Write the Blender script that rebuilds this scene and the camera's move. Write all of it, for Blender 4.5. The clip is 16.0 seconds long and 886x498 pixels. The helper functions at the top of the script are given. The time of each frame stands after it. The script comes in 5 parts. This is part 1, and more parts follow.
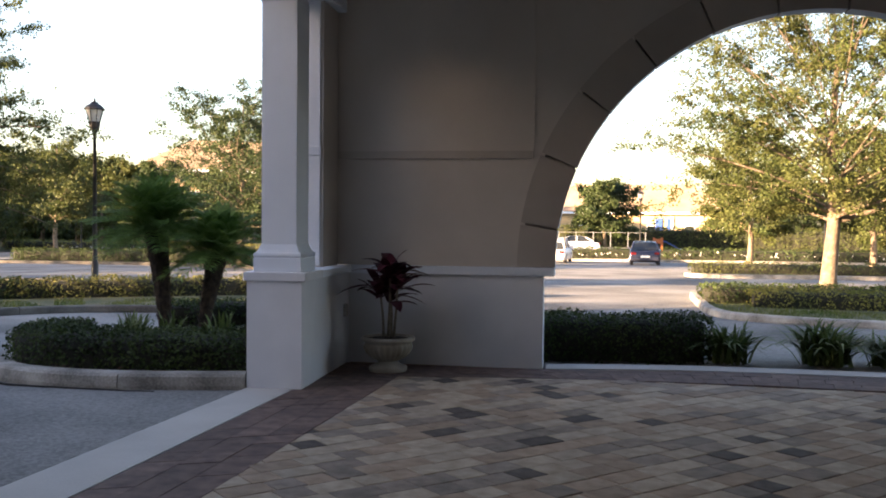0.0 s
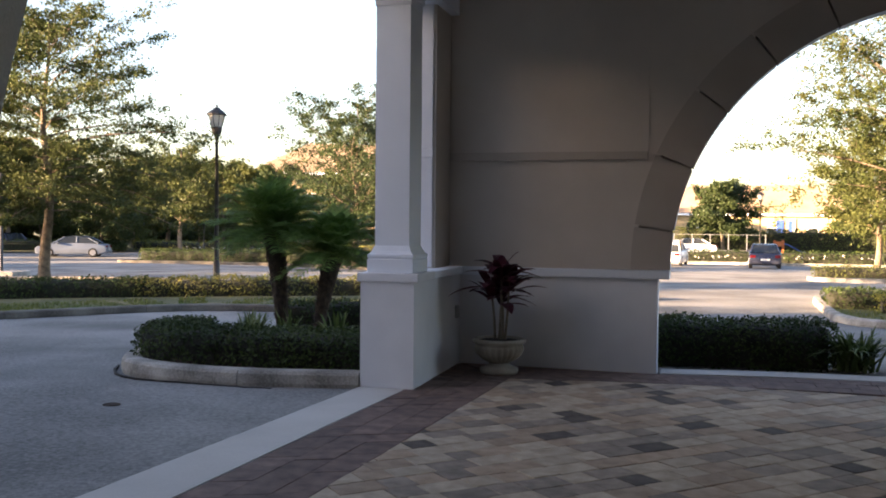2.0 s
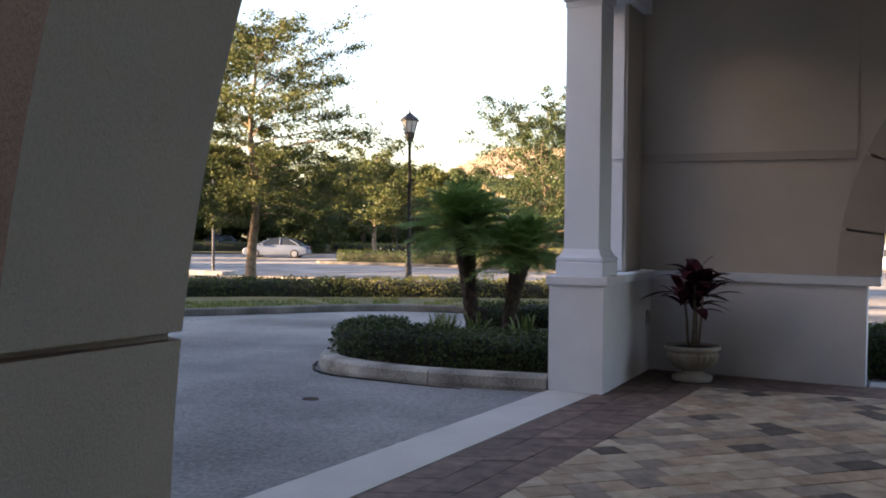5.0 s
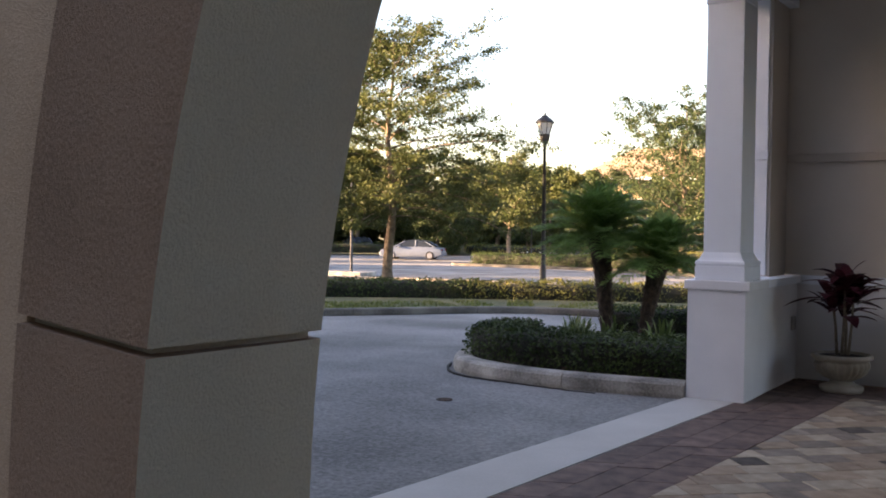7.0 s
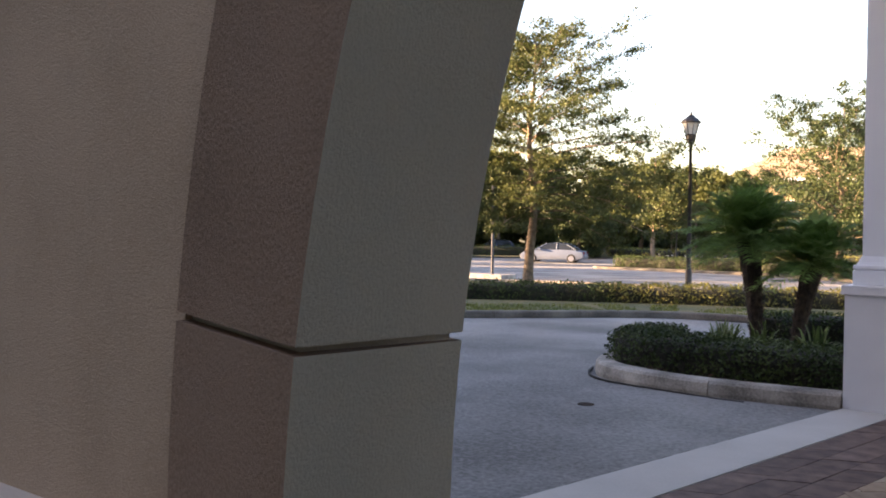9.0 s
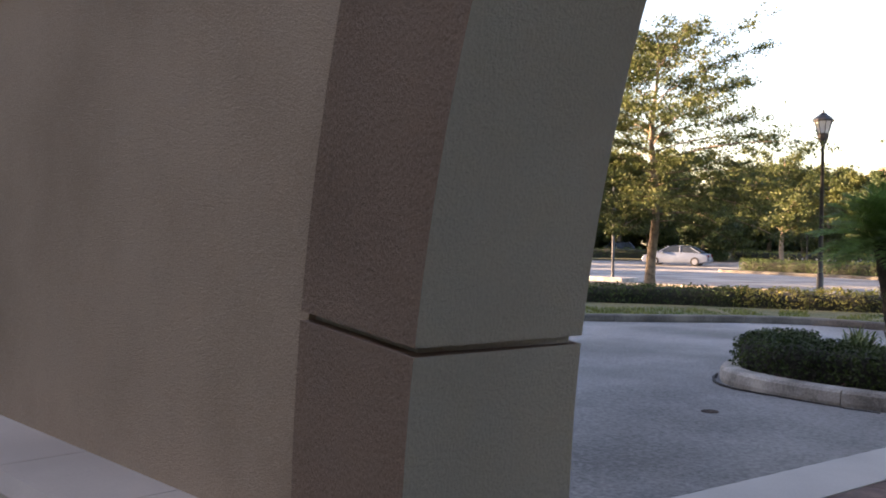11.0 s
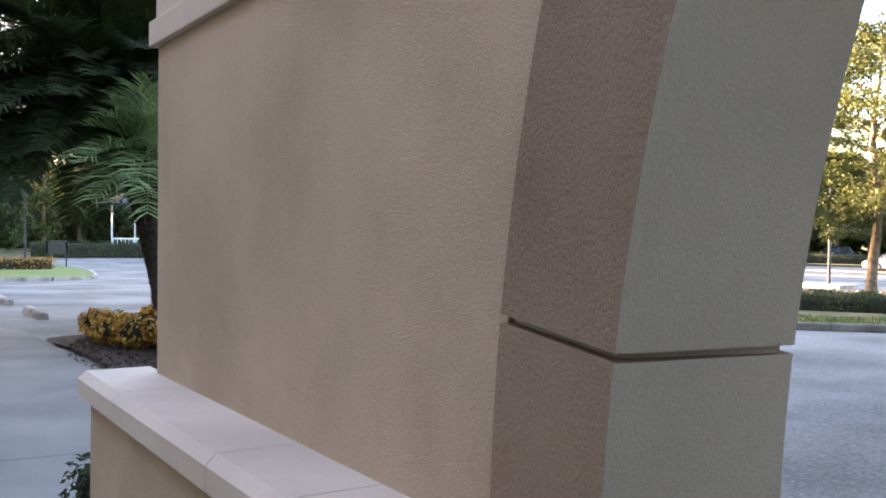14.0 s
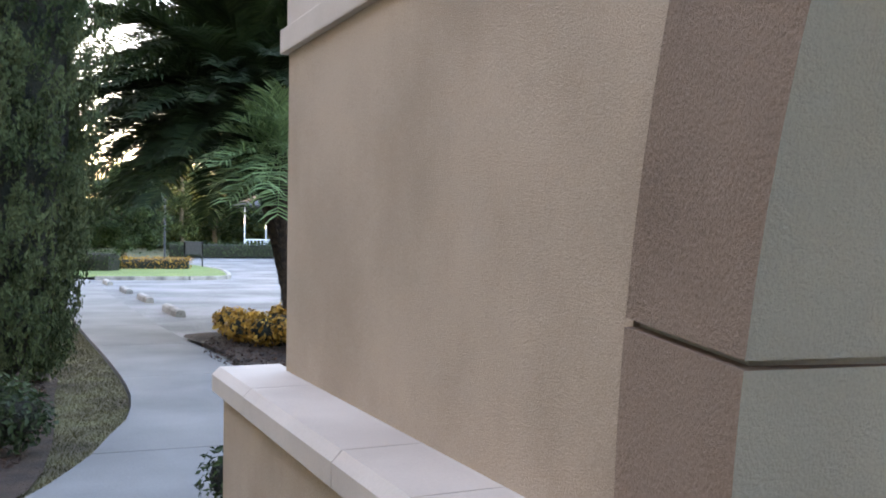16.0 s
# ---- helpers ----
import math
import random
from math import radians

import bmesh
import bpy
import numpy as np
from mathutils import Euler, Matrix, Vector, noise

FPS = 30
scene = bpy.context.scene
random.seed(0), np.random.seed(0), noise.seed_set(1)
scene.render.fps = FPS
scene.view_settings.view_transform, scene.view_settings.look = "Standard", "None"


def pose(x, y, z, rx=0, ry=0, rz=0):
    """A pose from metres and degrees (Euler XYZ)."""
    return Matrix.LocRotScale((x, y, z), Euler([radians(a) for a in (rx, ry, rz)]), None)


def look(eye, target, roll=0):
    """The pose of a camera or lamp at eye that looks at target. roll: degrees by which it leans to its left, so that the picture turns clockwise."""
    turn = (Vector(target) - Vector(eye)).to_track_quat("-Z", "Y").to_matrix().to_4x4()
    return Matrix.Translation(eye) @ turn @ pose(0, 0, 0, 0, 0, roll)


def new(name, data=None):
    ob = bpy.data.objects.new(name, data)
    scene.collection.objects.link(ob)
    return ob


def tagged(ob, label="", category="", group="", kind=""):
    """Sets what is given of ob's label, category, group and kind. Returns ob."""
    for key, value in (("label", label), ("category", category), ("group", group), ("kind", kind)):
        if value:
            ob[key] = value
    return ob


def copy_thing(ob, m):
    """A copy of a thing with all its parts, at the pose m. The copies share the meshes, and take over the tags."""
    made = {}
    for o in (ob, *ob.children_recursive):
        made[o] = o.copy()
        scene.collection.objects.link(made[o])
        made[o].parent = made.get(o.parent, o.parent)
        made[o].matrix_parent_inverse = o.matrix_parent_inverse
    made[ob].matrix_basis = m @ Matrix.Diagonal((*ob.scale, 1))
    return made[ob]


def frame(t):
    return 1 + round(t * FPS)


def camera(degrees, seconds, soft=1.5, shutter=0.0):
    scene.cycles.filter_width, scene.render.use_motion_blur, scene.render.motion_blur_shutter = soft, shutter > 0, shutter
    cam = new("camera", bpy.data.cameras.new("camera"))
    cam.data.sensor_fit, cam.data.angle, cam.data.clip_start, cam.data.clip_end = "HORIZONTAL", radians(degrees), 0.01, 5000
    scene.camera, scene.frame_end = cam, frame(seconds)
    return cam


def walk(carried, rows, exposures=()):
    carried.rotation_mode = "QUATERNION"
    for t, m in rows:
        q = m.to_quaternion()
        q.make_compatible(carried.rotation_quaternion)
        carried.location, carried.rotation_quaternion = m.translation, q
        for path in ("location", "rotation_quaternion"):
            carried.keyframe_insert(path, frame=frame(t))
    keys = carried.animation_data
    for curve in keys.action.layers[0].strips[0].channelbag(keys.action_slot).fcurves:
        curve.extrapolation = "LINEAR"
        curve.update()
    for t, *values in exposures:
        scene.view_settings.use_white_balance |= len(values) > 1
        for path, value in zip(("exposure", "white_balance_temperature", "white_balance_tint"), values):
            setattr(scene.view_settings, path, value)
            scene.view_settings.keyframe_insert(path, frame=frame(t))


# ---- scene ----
cam = camera(49.9, 16.0, soft=1.85)
EYE = 1.57
BASE = 3.1  # stops
ROWS = [
    (0.0, 8.61, -1.68, 0.49),
    (0.5, 10.29, -1.68, 0.51),
    (1.0, 12.02, -1.66, 0.52),
    (1.5, 13.66, -1.64, 0.49),
    (2.0, 15.32, -1.63, 0.52),
    (2.5, 17.10, -1.61, 0.51),
    (3.0, 18.93, -1.60, 0.50),
    (3.5, 20.74, -1.58, 0.50),
    (4.0, 22.64, -1.58, 0.48),
    (6.5, 32.71, -1.51, 0.64),
    (7.0, 34.72, -1.50, 0.62),
    (7.5, 36.98, -1.49, 0.63),
    (8.0, 39.16, -1.47, 0.63),
    (8.5, 41.23, -1.45, 0.58),
    (9.0, 43.19, -1.43, 0.61),
    (11.5, 52.19, -1.36, 0.62),
    (12.0, 54.15, -1.34, 0.58),
    (12.5, 56.20, -1.33, 0.56),
    (13.0, 58.22, -1.30, 0.57),
    (13.5, 60.29, -1.29, 0.62),
    (14.0, 62.31, -1.29, 0.63),
    (14.5, 64.38, -1.27, 0.67),
    (15.0, 66.17, -1.25, 0.73),
    (15.5, 67.97, -1.25, 0.75),
    (16.0, 69.71, -1.25, 0.75),
]
walk(cam, [(t, pose(0, 0, EYE, 90 + pitch, -roll, yaw)) for t, yaw, pitch, roll in ROWS],
     [(t, BASE + s, k, tint) for t, s, k, tint in ((0, 0.06, 6900, 25), (4, 0.1, 6900, 26), (6.5, 0.36, 7150, 29), (8, 0.34, 7350, 30), (9, 0.36, 7300, 31), (11.5, 0.4, 7100, 31),
      (12.5, 1.02, 7100, 30), (14, 1.53, 7300, 27), (16, 1.82, 7350, 25))])

# ---- light ----
SUN_DIR = Vector((-0.82, -0.54, 0.165)).normalized()
world = bpy.data.worlds.new("sky")
scene.world = world
world.use_nodes = True
wn = world.node_tree
sky = wn.nodes.new("ShaderNodeTexSky")
sky.sky_type = "NISHITA"
sky.sun_disc = False
sky.sun_elevation = math.asin(SUN_DIR.z)
sky.sun_rotation = math.atan2(SUN_DIR.x, SUN_DIR.y)
sky.air_density, sky.dust_density, sky.ozone_density = 1.0, 1.2, 1.5
wn.nodes["Background"].inputs["Strength"].default_value = 0.075
wn.links.new(sky.outputs[0], wn.nodes["Background"].inputs["Color"])
sun = new("sun", bpy.data.lights.new("sun", "SUN"))
sun.data.energy, sun.data.angle, sun.data.color = 5.8, radians(0.6), (1.0, 0.74, 0.43)
sun.matrix_world = look(SUN_DIR * 50, (0, 0, 0))

# ---- materials ----
def surf(name, c1, c2, scale=3.0, fine=60.0, rough=0.8, bump=0.15, rnd=0.0, island=0.0, metal=0.0, dist=0.004, trans=0.0, grain=0.35, streak=0.0, aniso=0.0):
    """Two-scale mottled surface. rnd / island: brightness spread between objects / between loose pieces."""
    m = bpy.data.materials.new(name)
    m.use_nodes = True
    n, l = m.node_tree.nodes, m.node_tree.links
    p = n["Principled BSDF"]
    co = n.new("ShaderNodeTexCoord")
    a = n.new("ShaderNodeTexNoise")
    a.inputs["Scale"].default_value, a.inputs["Detail"].default_value = scale, 6
    b = n.new("ShaderNodeTexNoise")
    b.inputs["Scale"].default_value, b.inputs["Detail"].default_value, b.inputs["Roughness"].default_value = fine, 5, 0.65
    geo = n.new("ShaderNodeNewGeometry")
    for t in (a, b):
        l.new(geo.outputs["Position"], t.inputs["Vector"])
    if aniso:
        am = n.new("ShaderNodeMapping")
        am.inputs["Scale"].default_value = (1, 1, aniso)
        l.new(geo.outputs["Position"], am.inputs["Vector"])
        l.new(am.outputs[0], b.inputs["Vector"])
    add = n.new("ShaderNodeMath")
    add.operation = "MULTIPLY_ADD"
    add.inputs[1].default_value, add.inputs[2].default_value = grain, -grain / 2
    l.new(b.outputs["Fac"], add.inputs[0])
    tot = n.new("ShaderNodeMath")
    tot.operation = "ADD"
    l.new(a.outputs["Fac"], tot.inputs[0])
    l.new(add.outputs[0], tot.inputs[1])
    if streak:
        mp = n.new("ShaderNodeMapping")
        mp.inputs["Scale"].default_value = (3.6, 3.6, 1.1)
        l.new(geo.outputs["Position"], mp.inputs["Vector"])
        st = n.new("ShaderNodeTexNoise")
        st.inputs["Scale"].default_value, st.inputs["Detail"].default_value, st.inputs["Distortion"].default_value = 1.0, 7, 0.6
        l.new(mp.outputs[0], st.inputs["Vector"])
        sa = n.new("ShaderNodeMath")
        sa.operation = "MULTIPLY_ADD"
        sa.inputs[1].default_value = streak
        l.new(st.outputs["Fac"], sa.inputs[0])
        sb = n.new("ShaderNodeMath")
        sb.operation = "SUBTRACT"
        sb.inputs[1].default_value = streak / 2
        l.new(tot.outputs[0], sb.inputs[0])
        l.new(sb.outputs[0], sa.inputs[2])
        tot = sa
    mr = n.new("ShaderNodeMapRange")
    mr.inputs[1].default_value, mr.inputs[2].default_value = 0.32, 0.68
    l.new(tot.outputs[0], mr.inputs[0])
    mix = n.new("ShaderNodeMix")
    mix.data_type = "RGBA"
    mix.inputs[6].default_value, mix.inputs[7].default_value = (*c1, 1), (*c2, 1)
    l.new(mr.outputs[0], mix.inputs[0])
    col = mix.outputs[2]
    for amount, src in ((rnd, None), (island, geo.outputs["Random Per Island"])):
        if amount:
            if src is None:
                src = n.new("ShaderNodeObjectInfo").outputs["Random"]
            r = n.new("ShaderNodeMapRange")
            r.inputs[3].default_value, r.inputs[4].default_value = 1 - amount, 1 + amount
            l.new(src, r.inputs[0])
            h = n.new("ShaderNodeHueSaturation")
            l.new(r.outputs[0], h.inputs["Value"])
            l.new(col, h.inputs["Color"])
            col = h.outputs[0]
    l.new(col, p.inputs["Base Color"])
    p.inputs["Roughness"].default_value, p.inputs["Metallic"].default_value = rough, metal
    if bump:
        bp = n.new("ShaderNodeBump")
        bp.inputs["Strength"].default_value, bp.inputs["Distance"].default_value = bump, dist
        l.new(b.outputs["Fac"], bp.inputs["Height"])
        l.new(bp.outputs[0], p.inputs["Normal"])
    if trans:
        p.inputs["Specular IOR Level"].default_value = 0.2
        tr = n.new("ShaderNodeBsdfTranslucent")
        l.new(col, tr.inputs["Color"])
        mx = n.new("ShaderNodeMixShader")
        mx.inputs[0].default_value = trans
        l.new(p.outputs[0], mx.inputs[1])
        l.new(tr.outputs[0], mx.inputs[2])
        l.new(mx.outputs[0], n["Material Output"].inputs["Surface"])
    return m


M_TAN = surf("tan_stucco", (0.362, 0.268, 0.188), (0.478, 0.365, 0.266), 1.9, 245, 0.85, 0.65, dist=0.005, grain=1.1, streak=0.22)
M_BROWN = surf("brown_stucco", (0.182, 0.119, 0.08), (0.288, 0.199, 0.142), 2.4, 250, 0.9, 0.8, dist=0.008, grain=1.0, aniso=0.6)
M_GREY = surf("greenish_grey_stucco", (0.45, 0.425, 0.345), (0.55, 0.52, 0.425), 1.6, 170, 0.9, 0.7, dist=0.008, grain=0.65, streak=0.45)
M_WALL = surf("beige_stucco", (0.50, 0.455, 0.405), (0.58, 0.53, 0.475), 1.1, 150, 0.9, 0.25)
M_ARCH = surf("taupe_stucco", (0.40, 0.355, 0.31), (0.46, 0.41, 0.36), 1.5, 150, 0.9, 0.3)
# the blue of the skylight is put into these two whites
M_WHITE = surf("skylight_tinted_white_stucco", (0.64, 0.665, 0.705), (0.745, 0.765, 0.80), 1.5, 150, 0.85, 0.2)
M_PLASTER = surf("skylight_tinted_white_paint", (0.73, 0.785, 0.86), (0.77, 0.83, 0.905), 2.0, 90, 0.6, 0.08)
M_CAP = surf("cast_stone", (0.47, 0.395, 0.33), (0.58, 0.495, 0.42), 2.5, 120, 0.85, 0.25)
M_CEIL = surf("ceiling_paint", (0.6, 0.58, 0.55), (0.68, 0.66, 0.63), 1.0, 60, 0.9, 0.05)
M_ASPHALT = surf("old_asphalt", (0.09, 0.089, 0.086), (0.26, 0.255, 0.247), 0.42, 30, 0.9, 1.0, dist=0.012, grain=0.8)
M_CONCRETE = surf("concrete", (0.40, 0.385, 0.36), (0.52, 0.50, 0.47), 0.9, 60, 0.9, 0.25)
M_KERB = surf("weathered_concrete", (0.15, 0.138, 0.12), (0.44, 0.41, 0.365), 2.4, 45, 0.9, 0.6, grain=0.6)
M_GRASS = surf("grass", (0.055, 0.07, 0.026), (0.125, 0.115, 0.05), 0.9, 40, 0.95, 0.8, dist=0.03)
M_GRASSBLADE = surf("grass_blades", (0.06, 0.10, 0.025), (0.17, 0.17, 0.05), 0.8, 30, 0.8, 0, island=0.3, trans=0.3)
M_LAWN = surf("worn_lawn", (0.075, 0.055, 0.03), (0.15, 0.135, 0.06), 2.2, 60, 0.95, 0.8, dist=0.03)
M_GREEN = surf("green_lawn", (0.10, 0.16, 0.035), (0.16, 0.22, 0.05), 0.5, 40, 0.95, 0.8, dist=0.03)
M_WALK = surf("sidewalk_concrete", (0.135, 0.131, 0.124), (0.215, 0.21, 0.2), 0.8, 60, 0.9, 0.25)
M_TAR = surf("tar_and_dirt", (0.010, 0.009, 0.008), (0.03, 0.028, 0.025), 9, 60, 0.95, 0.3)
M_KERBDARK = surf("stained_kerb_concrete", (0.045, 0.04, 0.034), (0.16, 0.145, 0.12), 1.6, 45, 0.95, 0.6, grain=0.6)
M_DRYBLADE = surf("dry_grass_blades", (0.06, 0.055, 0.024), (0.135, 0.115, 0.052), 2.2, 30, 0.9, 0, island=0.25, trans=0.2)
M_MULCH = surf("mulch", (0.035, 0.022, 0.016), (0.075, 0.045, 0.03), 6, 60, 1.0, 1.0, dist=0.03)
M_CHIP = surf("bark_chips", (0.035, 0.02, 0.014), (0.10, 0.056, 0.038), 8, 60, 1.0, 0.3, island=0.5)
M_SOIL = surf("potting_soil", (0.02, 0.015, 0.012), (0.05, 0.035, 0.025), 20, 90, 1.0, 1.0, dist=0.01)
M_JOINT = surf("paver_joint", (0.13, 0.105, 0.085), (0.20, 0.165, 0.135), 8, 90, 1.0, 0.3)
M_PAVER = [surf("paver_cream", (0.31, 0.245, 0.175), (0.45, 0.365, 0.275), 9, 60, 0.85, 0.4, rnd=0.10, island=0.10),
           surf("paver_tan", (0.26, 0.185, 0.125), (0.38, 0.28, 0.20), 9, 60, 0.85, 0.4, rnd=0.14, island=0.14),
           surf("paver_grey", (0.17, 0.135, 0.105), (0.28, 0.225, 0.18), 9, 60, 0.85, 0.4, rnd=0.14, island=0.14),
           surf("paver_charcoal", (0.045, 0.034, 0.027), (0.105, 0.083, 0.067), 9, 60, 0.85, 0.4, rnd=0.2, island=0.2)]
M_BORDER = surf("paver_border", (0.085, 0.053, 0.045), (0.175, 0.112, 0.092), 8, 60, 0.85, 0.4, rnd=0.22, island=0.22)
M_BARK = surf("bark", (0.10, 0.076, 0.053), (0.25, 0.19, 0.135), 9, 45, 0.95, 1.0, dist=0.03)
M_PALMBARK = surf("palm_bark", (0.022, 0.015, 0.011), (0.075, 0.052, 0.036), 14, 50, 1.0, 1.0, dist=0.03)
M_OAK = surf("oak_leaves", (0.04, 0.06, 0.018), (0.085, 0.098, 0.03), 0.6, 9, 0.55, 0, island=0.4, trans=0.24)
M_OAKGOLD = surf("golden_leaves", (0.048, 0.07, 0.02), (0.092, 0.1, 0.03), 0.6, 9, 0.55, 0, island=0.35, trans=0.3)
M_DARKLEAF = surf("dark_leaves", (0.025, 0.042, 0.018), (0.06, 0.085, 0.03), 0.8, 9, 0.5, 0, island=0.4, trans=0.25)
M_HEDGE = surf("hedge_leaves", (0.022, 0.040, 0.012), (0.055, 0.08, 0.024), 1.5, 12, 0.6, 0, island=0.5, trans=0.2)
M_HEDGEGOLD = surf("golden_hedge_leaves", (0.11, 0.135, 0.035), (0.26, 0.24, 0.06), 1.2, 12, 0.5, 0, island=0.4, trans=0.3)
M_HEDGEMIX = surf("yellow_green_hedge_leaves", (0.05, 0.07, 0.02), (0.19, 0.18, 0.05), 1.2, 12, 0.5, 0, island=0.45, trans=0.3)
# near-black: the shade between the leaves is put into this colour
M_CORE = surf("shade_dark_core", (0.012, 0.014, 0.008), (0.03, 0.03, 0.018), 8, 40, 1.0, 1.0, dist=0.05)
M_PALM = surf("palm_leaflets", (0.075, 0.145, 0.034), (0.15, 0.245, 0.065), 2, 20, 0.5, 0, island=0.3, trans=0.3)
M_PALMGREY = surf("grey_green_palm_leaflets", (0.12, 0.19, 0.075), (0.22, 0.31, 0.14), 2, 20, 0.45, 0, island=0.35, trans=0.25)
# backlit fronds: their shade is put into the leaflet colour
M_PALMBACKLIT = surf("backlit_palm_leaflets", (0.013, 0.024, 0.010), (0.034, 0.052, 0.018), 2, 20, 0.7, 0, island=0.3, trans=0.3)
M_STRAP = surf("strap_leaves", (0.05, 0.08, 0.025), (0.12, 0.16, 0.05), 3, 20, 0.5, 0, island=0.3, trans=0.3)
M_CYPRESS = surf("cypress_sprays", (0.026, 0.042, 0.014), (0.08, 0.098, 0.042), 1.5, 20, 0.8, 0, island=0.3, trans=0.15)
M_CROTON = surf("croton_leaves", (0.30, 0.14, 0.022), (0.52, 0.30, 0.058), 3, 15, 0.5, 0, island=0.35, trans=0.25)
M_BLOSSOM = surf("white_blossom", (0.42, 0.40, 0.38), (0.5, 0.48, 0.46), 4, 30, 0.7, 0)
M_TI = surf("burgundy_leaves", (0.035, 0.008, 0.014), (0.09, 0.018, 0.03), 6, 30, 0.45, 0, island=0.4, trans=0.15)
M_STEM = surf("grey_stem", (0.16, 0.13, 0.10), (0.26, 0.22, 0.17), 20, 80, 0.9, 0.4)
M_URN = surf("urn_stone", (0.27, 0.245, 0.2), (0.41, 0.375, 0.315), 6, 90, 0.9, 0.4)
M_BLACK = surf("black_metal", (0.012, 0.012, 0.013), (0.03, 0.03, 0.03), 8, 60, 0.45, 0.1, metal=0.3)
M_LAMPGLASS = surf("frosted_lamp_glass", (0.72, 0.72, 0.70), (0.82, 0.82, 0.8), 5, 40, 0.35, 0, trans=0.6)
M_SILVER = surf("silver_car_paint", (0.125, 0.15, 0.195), (0.15, 0.178, 0.225), 2, 300, 0.3, 0)
M_CARBLUE = surf("dark_blue_car_paint", (0.05, 0.055, 0.085), (0.065, 0.07, 0.10), 2, 300, 0.25, 0, metal=0.4)
M_CARWHITE = surf("white_car_paint", (0.7, 0.7, 0.7), (0.76, 0.76, 0.76), 2, 300, 0.25, 0)
M_GLASSDARK = surf("tinted_car_glass", (0.015, 0.018, 0.02), (0.03, 0.034, 0.036), 1, 20, 0.08, 0)
M_TYRE = surf("tyre_rubber", (0.012, 0.012, 0.012), (0.025, 0.025, 0.025), 10, 60, 0.9, 0.2)
M_RIM = surf("alloy_rim", (0.4, 0.4, 0.42), (0.5, 0.5, 0.52), 6, 60, 0.35, 0, metal=0.8)
M_RED = surf("red_lens", (0.16, 0.006, 0.006), (0.22, 0.01, 0.01), 6, 60, 0.2, 0)
M_HOUSE = surf("cream_house_stucco", (0.50, 0.36, 0.20), (0.58, 0.43, 0.25), 0.6, 20, 0.9, 0.1)
M_ROOF = surf("tan_roof_tiles", (0.30, 0.20, 0.13), (0.42, 0.29, 0.19), 0.7, 9, 0.9, 0.5, dist=0.03)
M_WINDOW = surf("window_glass", (0.02, 0.024, 0.03), (0.05, 0.055, 0.06), 1, 9, 0.08, 0)
M_SLIDEBLUE = surf("blue_plastic", (0.03, 0.08, 0.30), (0.05, 0.11, 0.36), 3, 30, 0.4, 0)
M_SLIDERED = surf("orange_plastic", (0.55, 0.13, 0.03), (0.62, 0.17, 0.05), 3, 30, 0.4, 0)
M_GREYMETAL = surf("galvanised_metal", (0.28, 0.29, 0.30), (0.38, 0.39, 0.40), 6, 60, 0.5, 0.1, metal=0.5)


# ---- helpers for building ----
def ground_z(x, y):
    """The land falls away gently from the porch on all sides."""
    return -0.02 * min(max(math.hypot(x, y) - 10, 0), 55)


def to_mesh(bm, name, mat, smooth=False):
    me = bpy.data.meshes.new(name)
    bmesh.ops.recalc_face_normals(bm, faces=bm.faces)
    bm.to_mesh(me)
    bm.free()
    for m in mat if isinstance(mat, (list, tuple)) else [mat]:
        me.materials.append(m)
    if smooth:
        for p in me.polygons:
            p.use_smooth = True
    return me


def part(name, bm, mat, parent=None, label="", smooth=False):
    ob = new(name, to_mesh(bm, name, mat, smooth))
    ob.parent = parent
    if label:
        ob["label"] = label
    return ob


def raw(name, verts, faces, mat, parent=None, label=""):
    """A mesh from arrays of corners."""
    me = bpy.data.meshes.new(name)
    me.from_pydata(verts, [], faces)
    me.materials.append(mat)
    ob = new(name, me)
    ob.parent = parent
    if label:
        ob["label"] = label
    return ob


def thing(name, label, category, m=None, group="", kind=""):
    ob = new(name)
    if m is not None:
        ob.matrix_basis = m
    return tagged(ob, label, category, group, kind)


def box(bm, x0, x1, y0, y1, z0, z1, bevel=0.0, m=None):
    r = bmesh.ops.create_cube(bm, size=1)
    vs = r["verts"]
    bmesh.ops.transform(bm, verts=vs, matrix=Matrix.Translation(((x0 + x1) / 2, (y0 + y1) / 2, (z0 + z1) / 2)) @ Matrix.Diagonal((x1 - x0, y1 - y0, z1 - z0, 1)))
    if bevel:
        es = list({e for v in vs for e in v.link_edges})
        out = bmesh.ops.bevel(bm, geom=es, offset=bevel, segments=2, affect="EDGES", profile=0.6)
        vs = list({v for f in out["faces"] for v in f.verts} | {v for v in vs if v.is_valid})
    if m is not None:
        bmesh.ops.transform(bm, verts=vs, matrix=m)
    return bm


def boxed(x0, x1, y0, y1, z0, z1, bevel=0.0, m=None):
    return box(bmesh.new(), x0, x1, y0, y1, z0, z1, bevel, m)


def lathe(bm, prof, seg=24, cx=0.0, cy=0.0, ripple=0.0, lobes=0):
    """A turned body from (radius, height) pairs, with optional fluting."""
    rings = []
    for r, z, *rest in prof:
        k = rest[0] if rest else 0
        rings.append([bm.verts.new((cx + (r + k * ripple * math.cos(lobes * a)) * math.cos(a), cy + (r + k * ripple * math.cos(lobes * a)) * math.sin(a), z))
                      for a in (2 * math.pi * i / seg for i in range(seg))])
    for a, b in zip(rings, rings[1:]):
        for i in range(seg):
            bm.faces.new((a[i], a[(i + 1) % seg], b[(i + 1) % seg], b[i]))
    bm.faces.new(rings[0])
    bm.faces.new(rings[-1])
    return bm


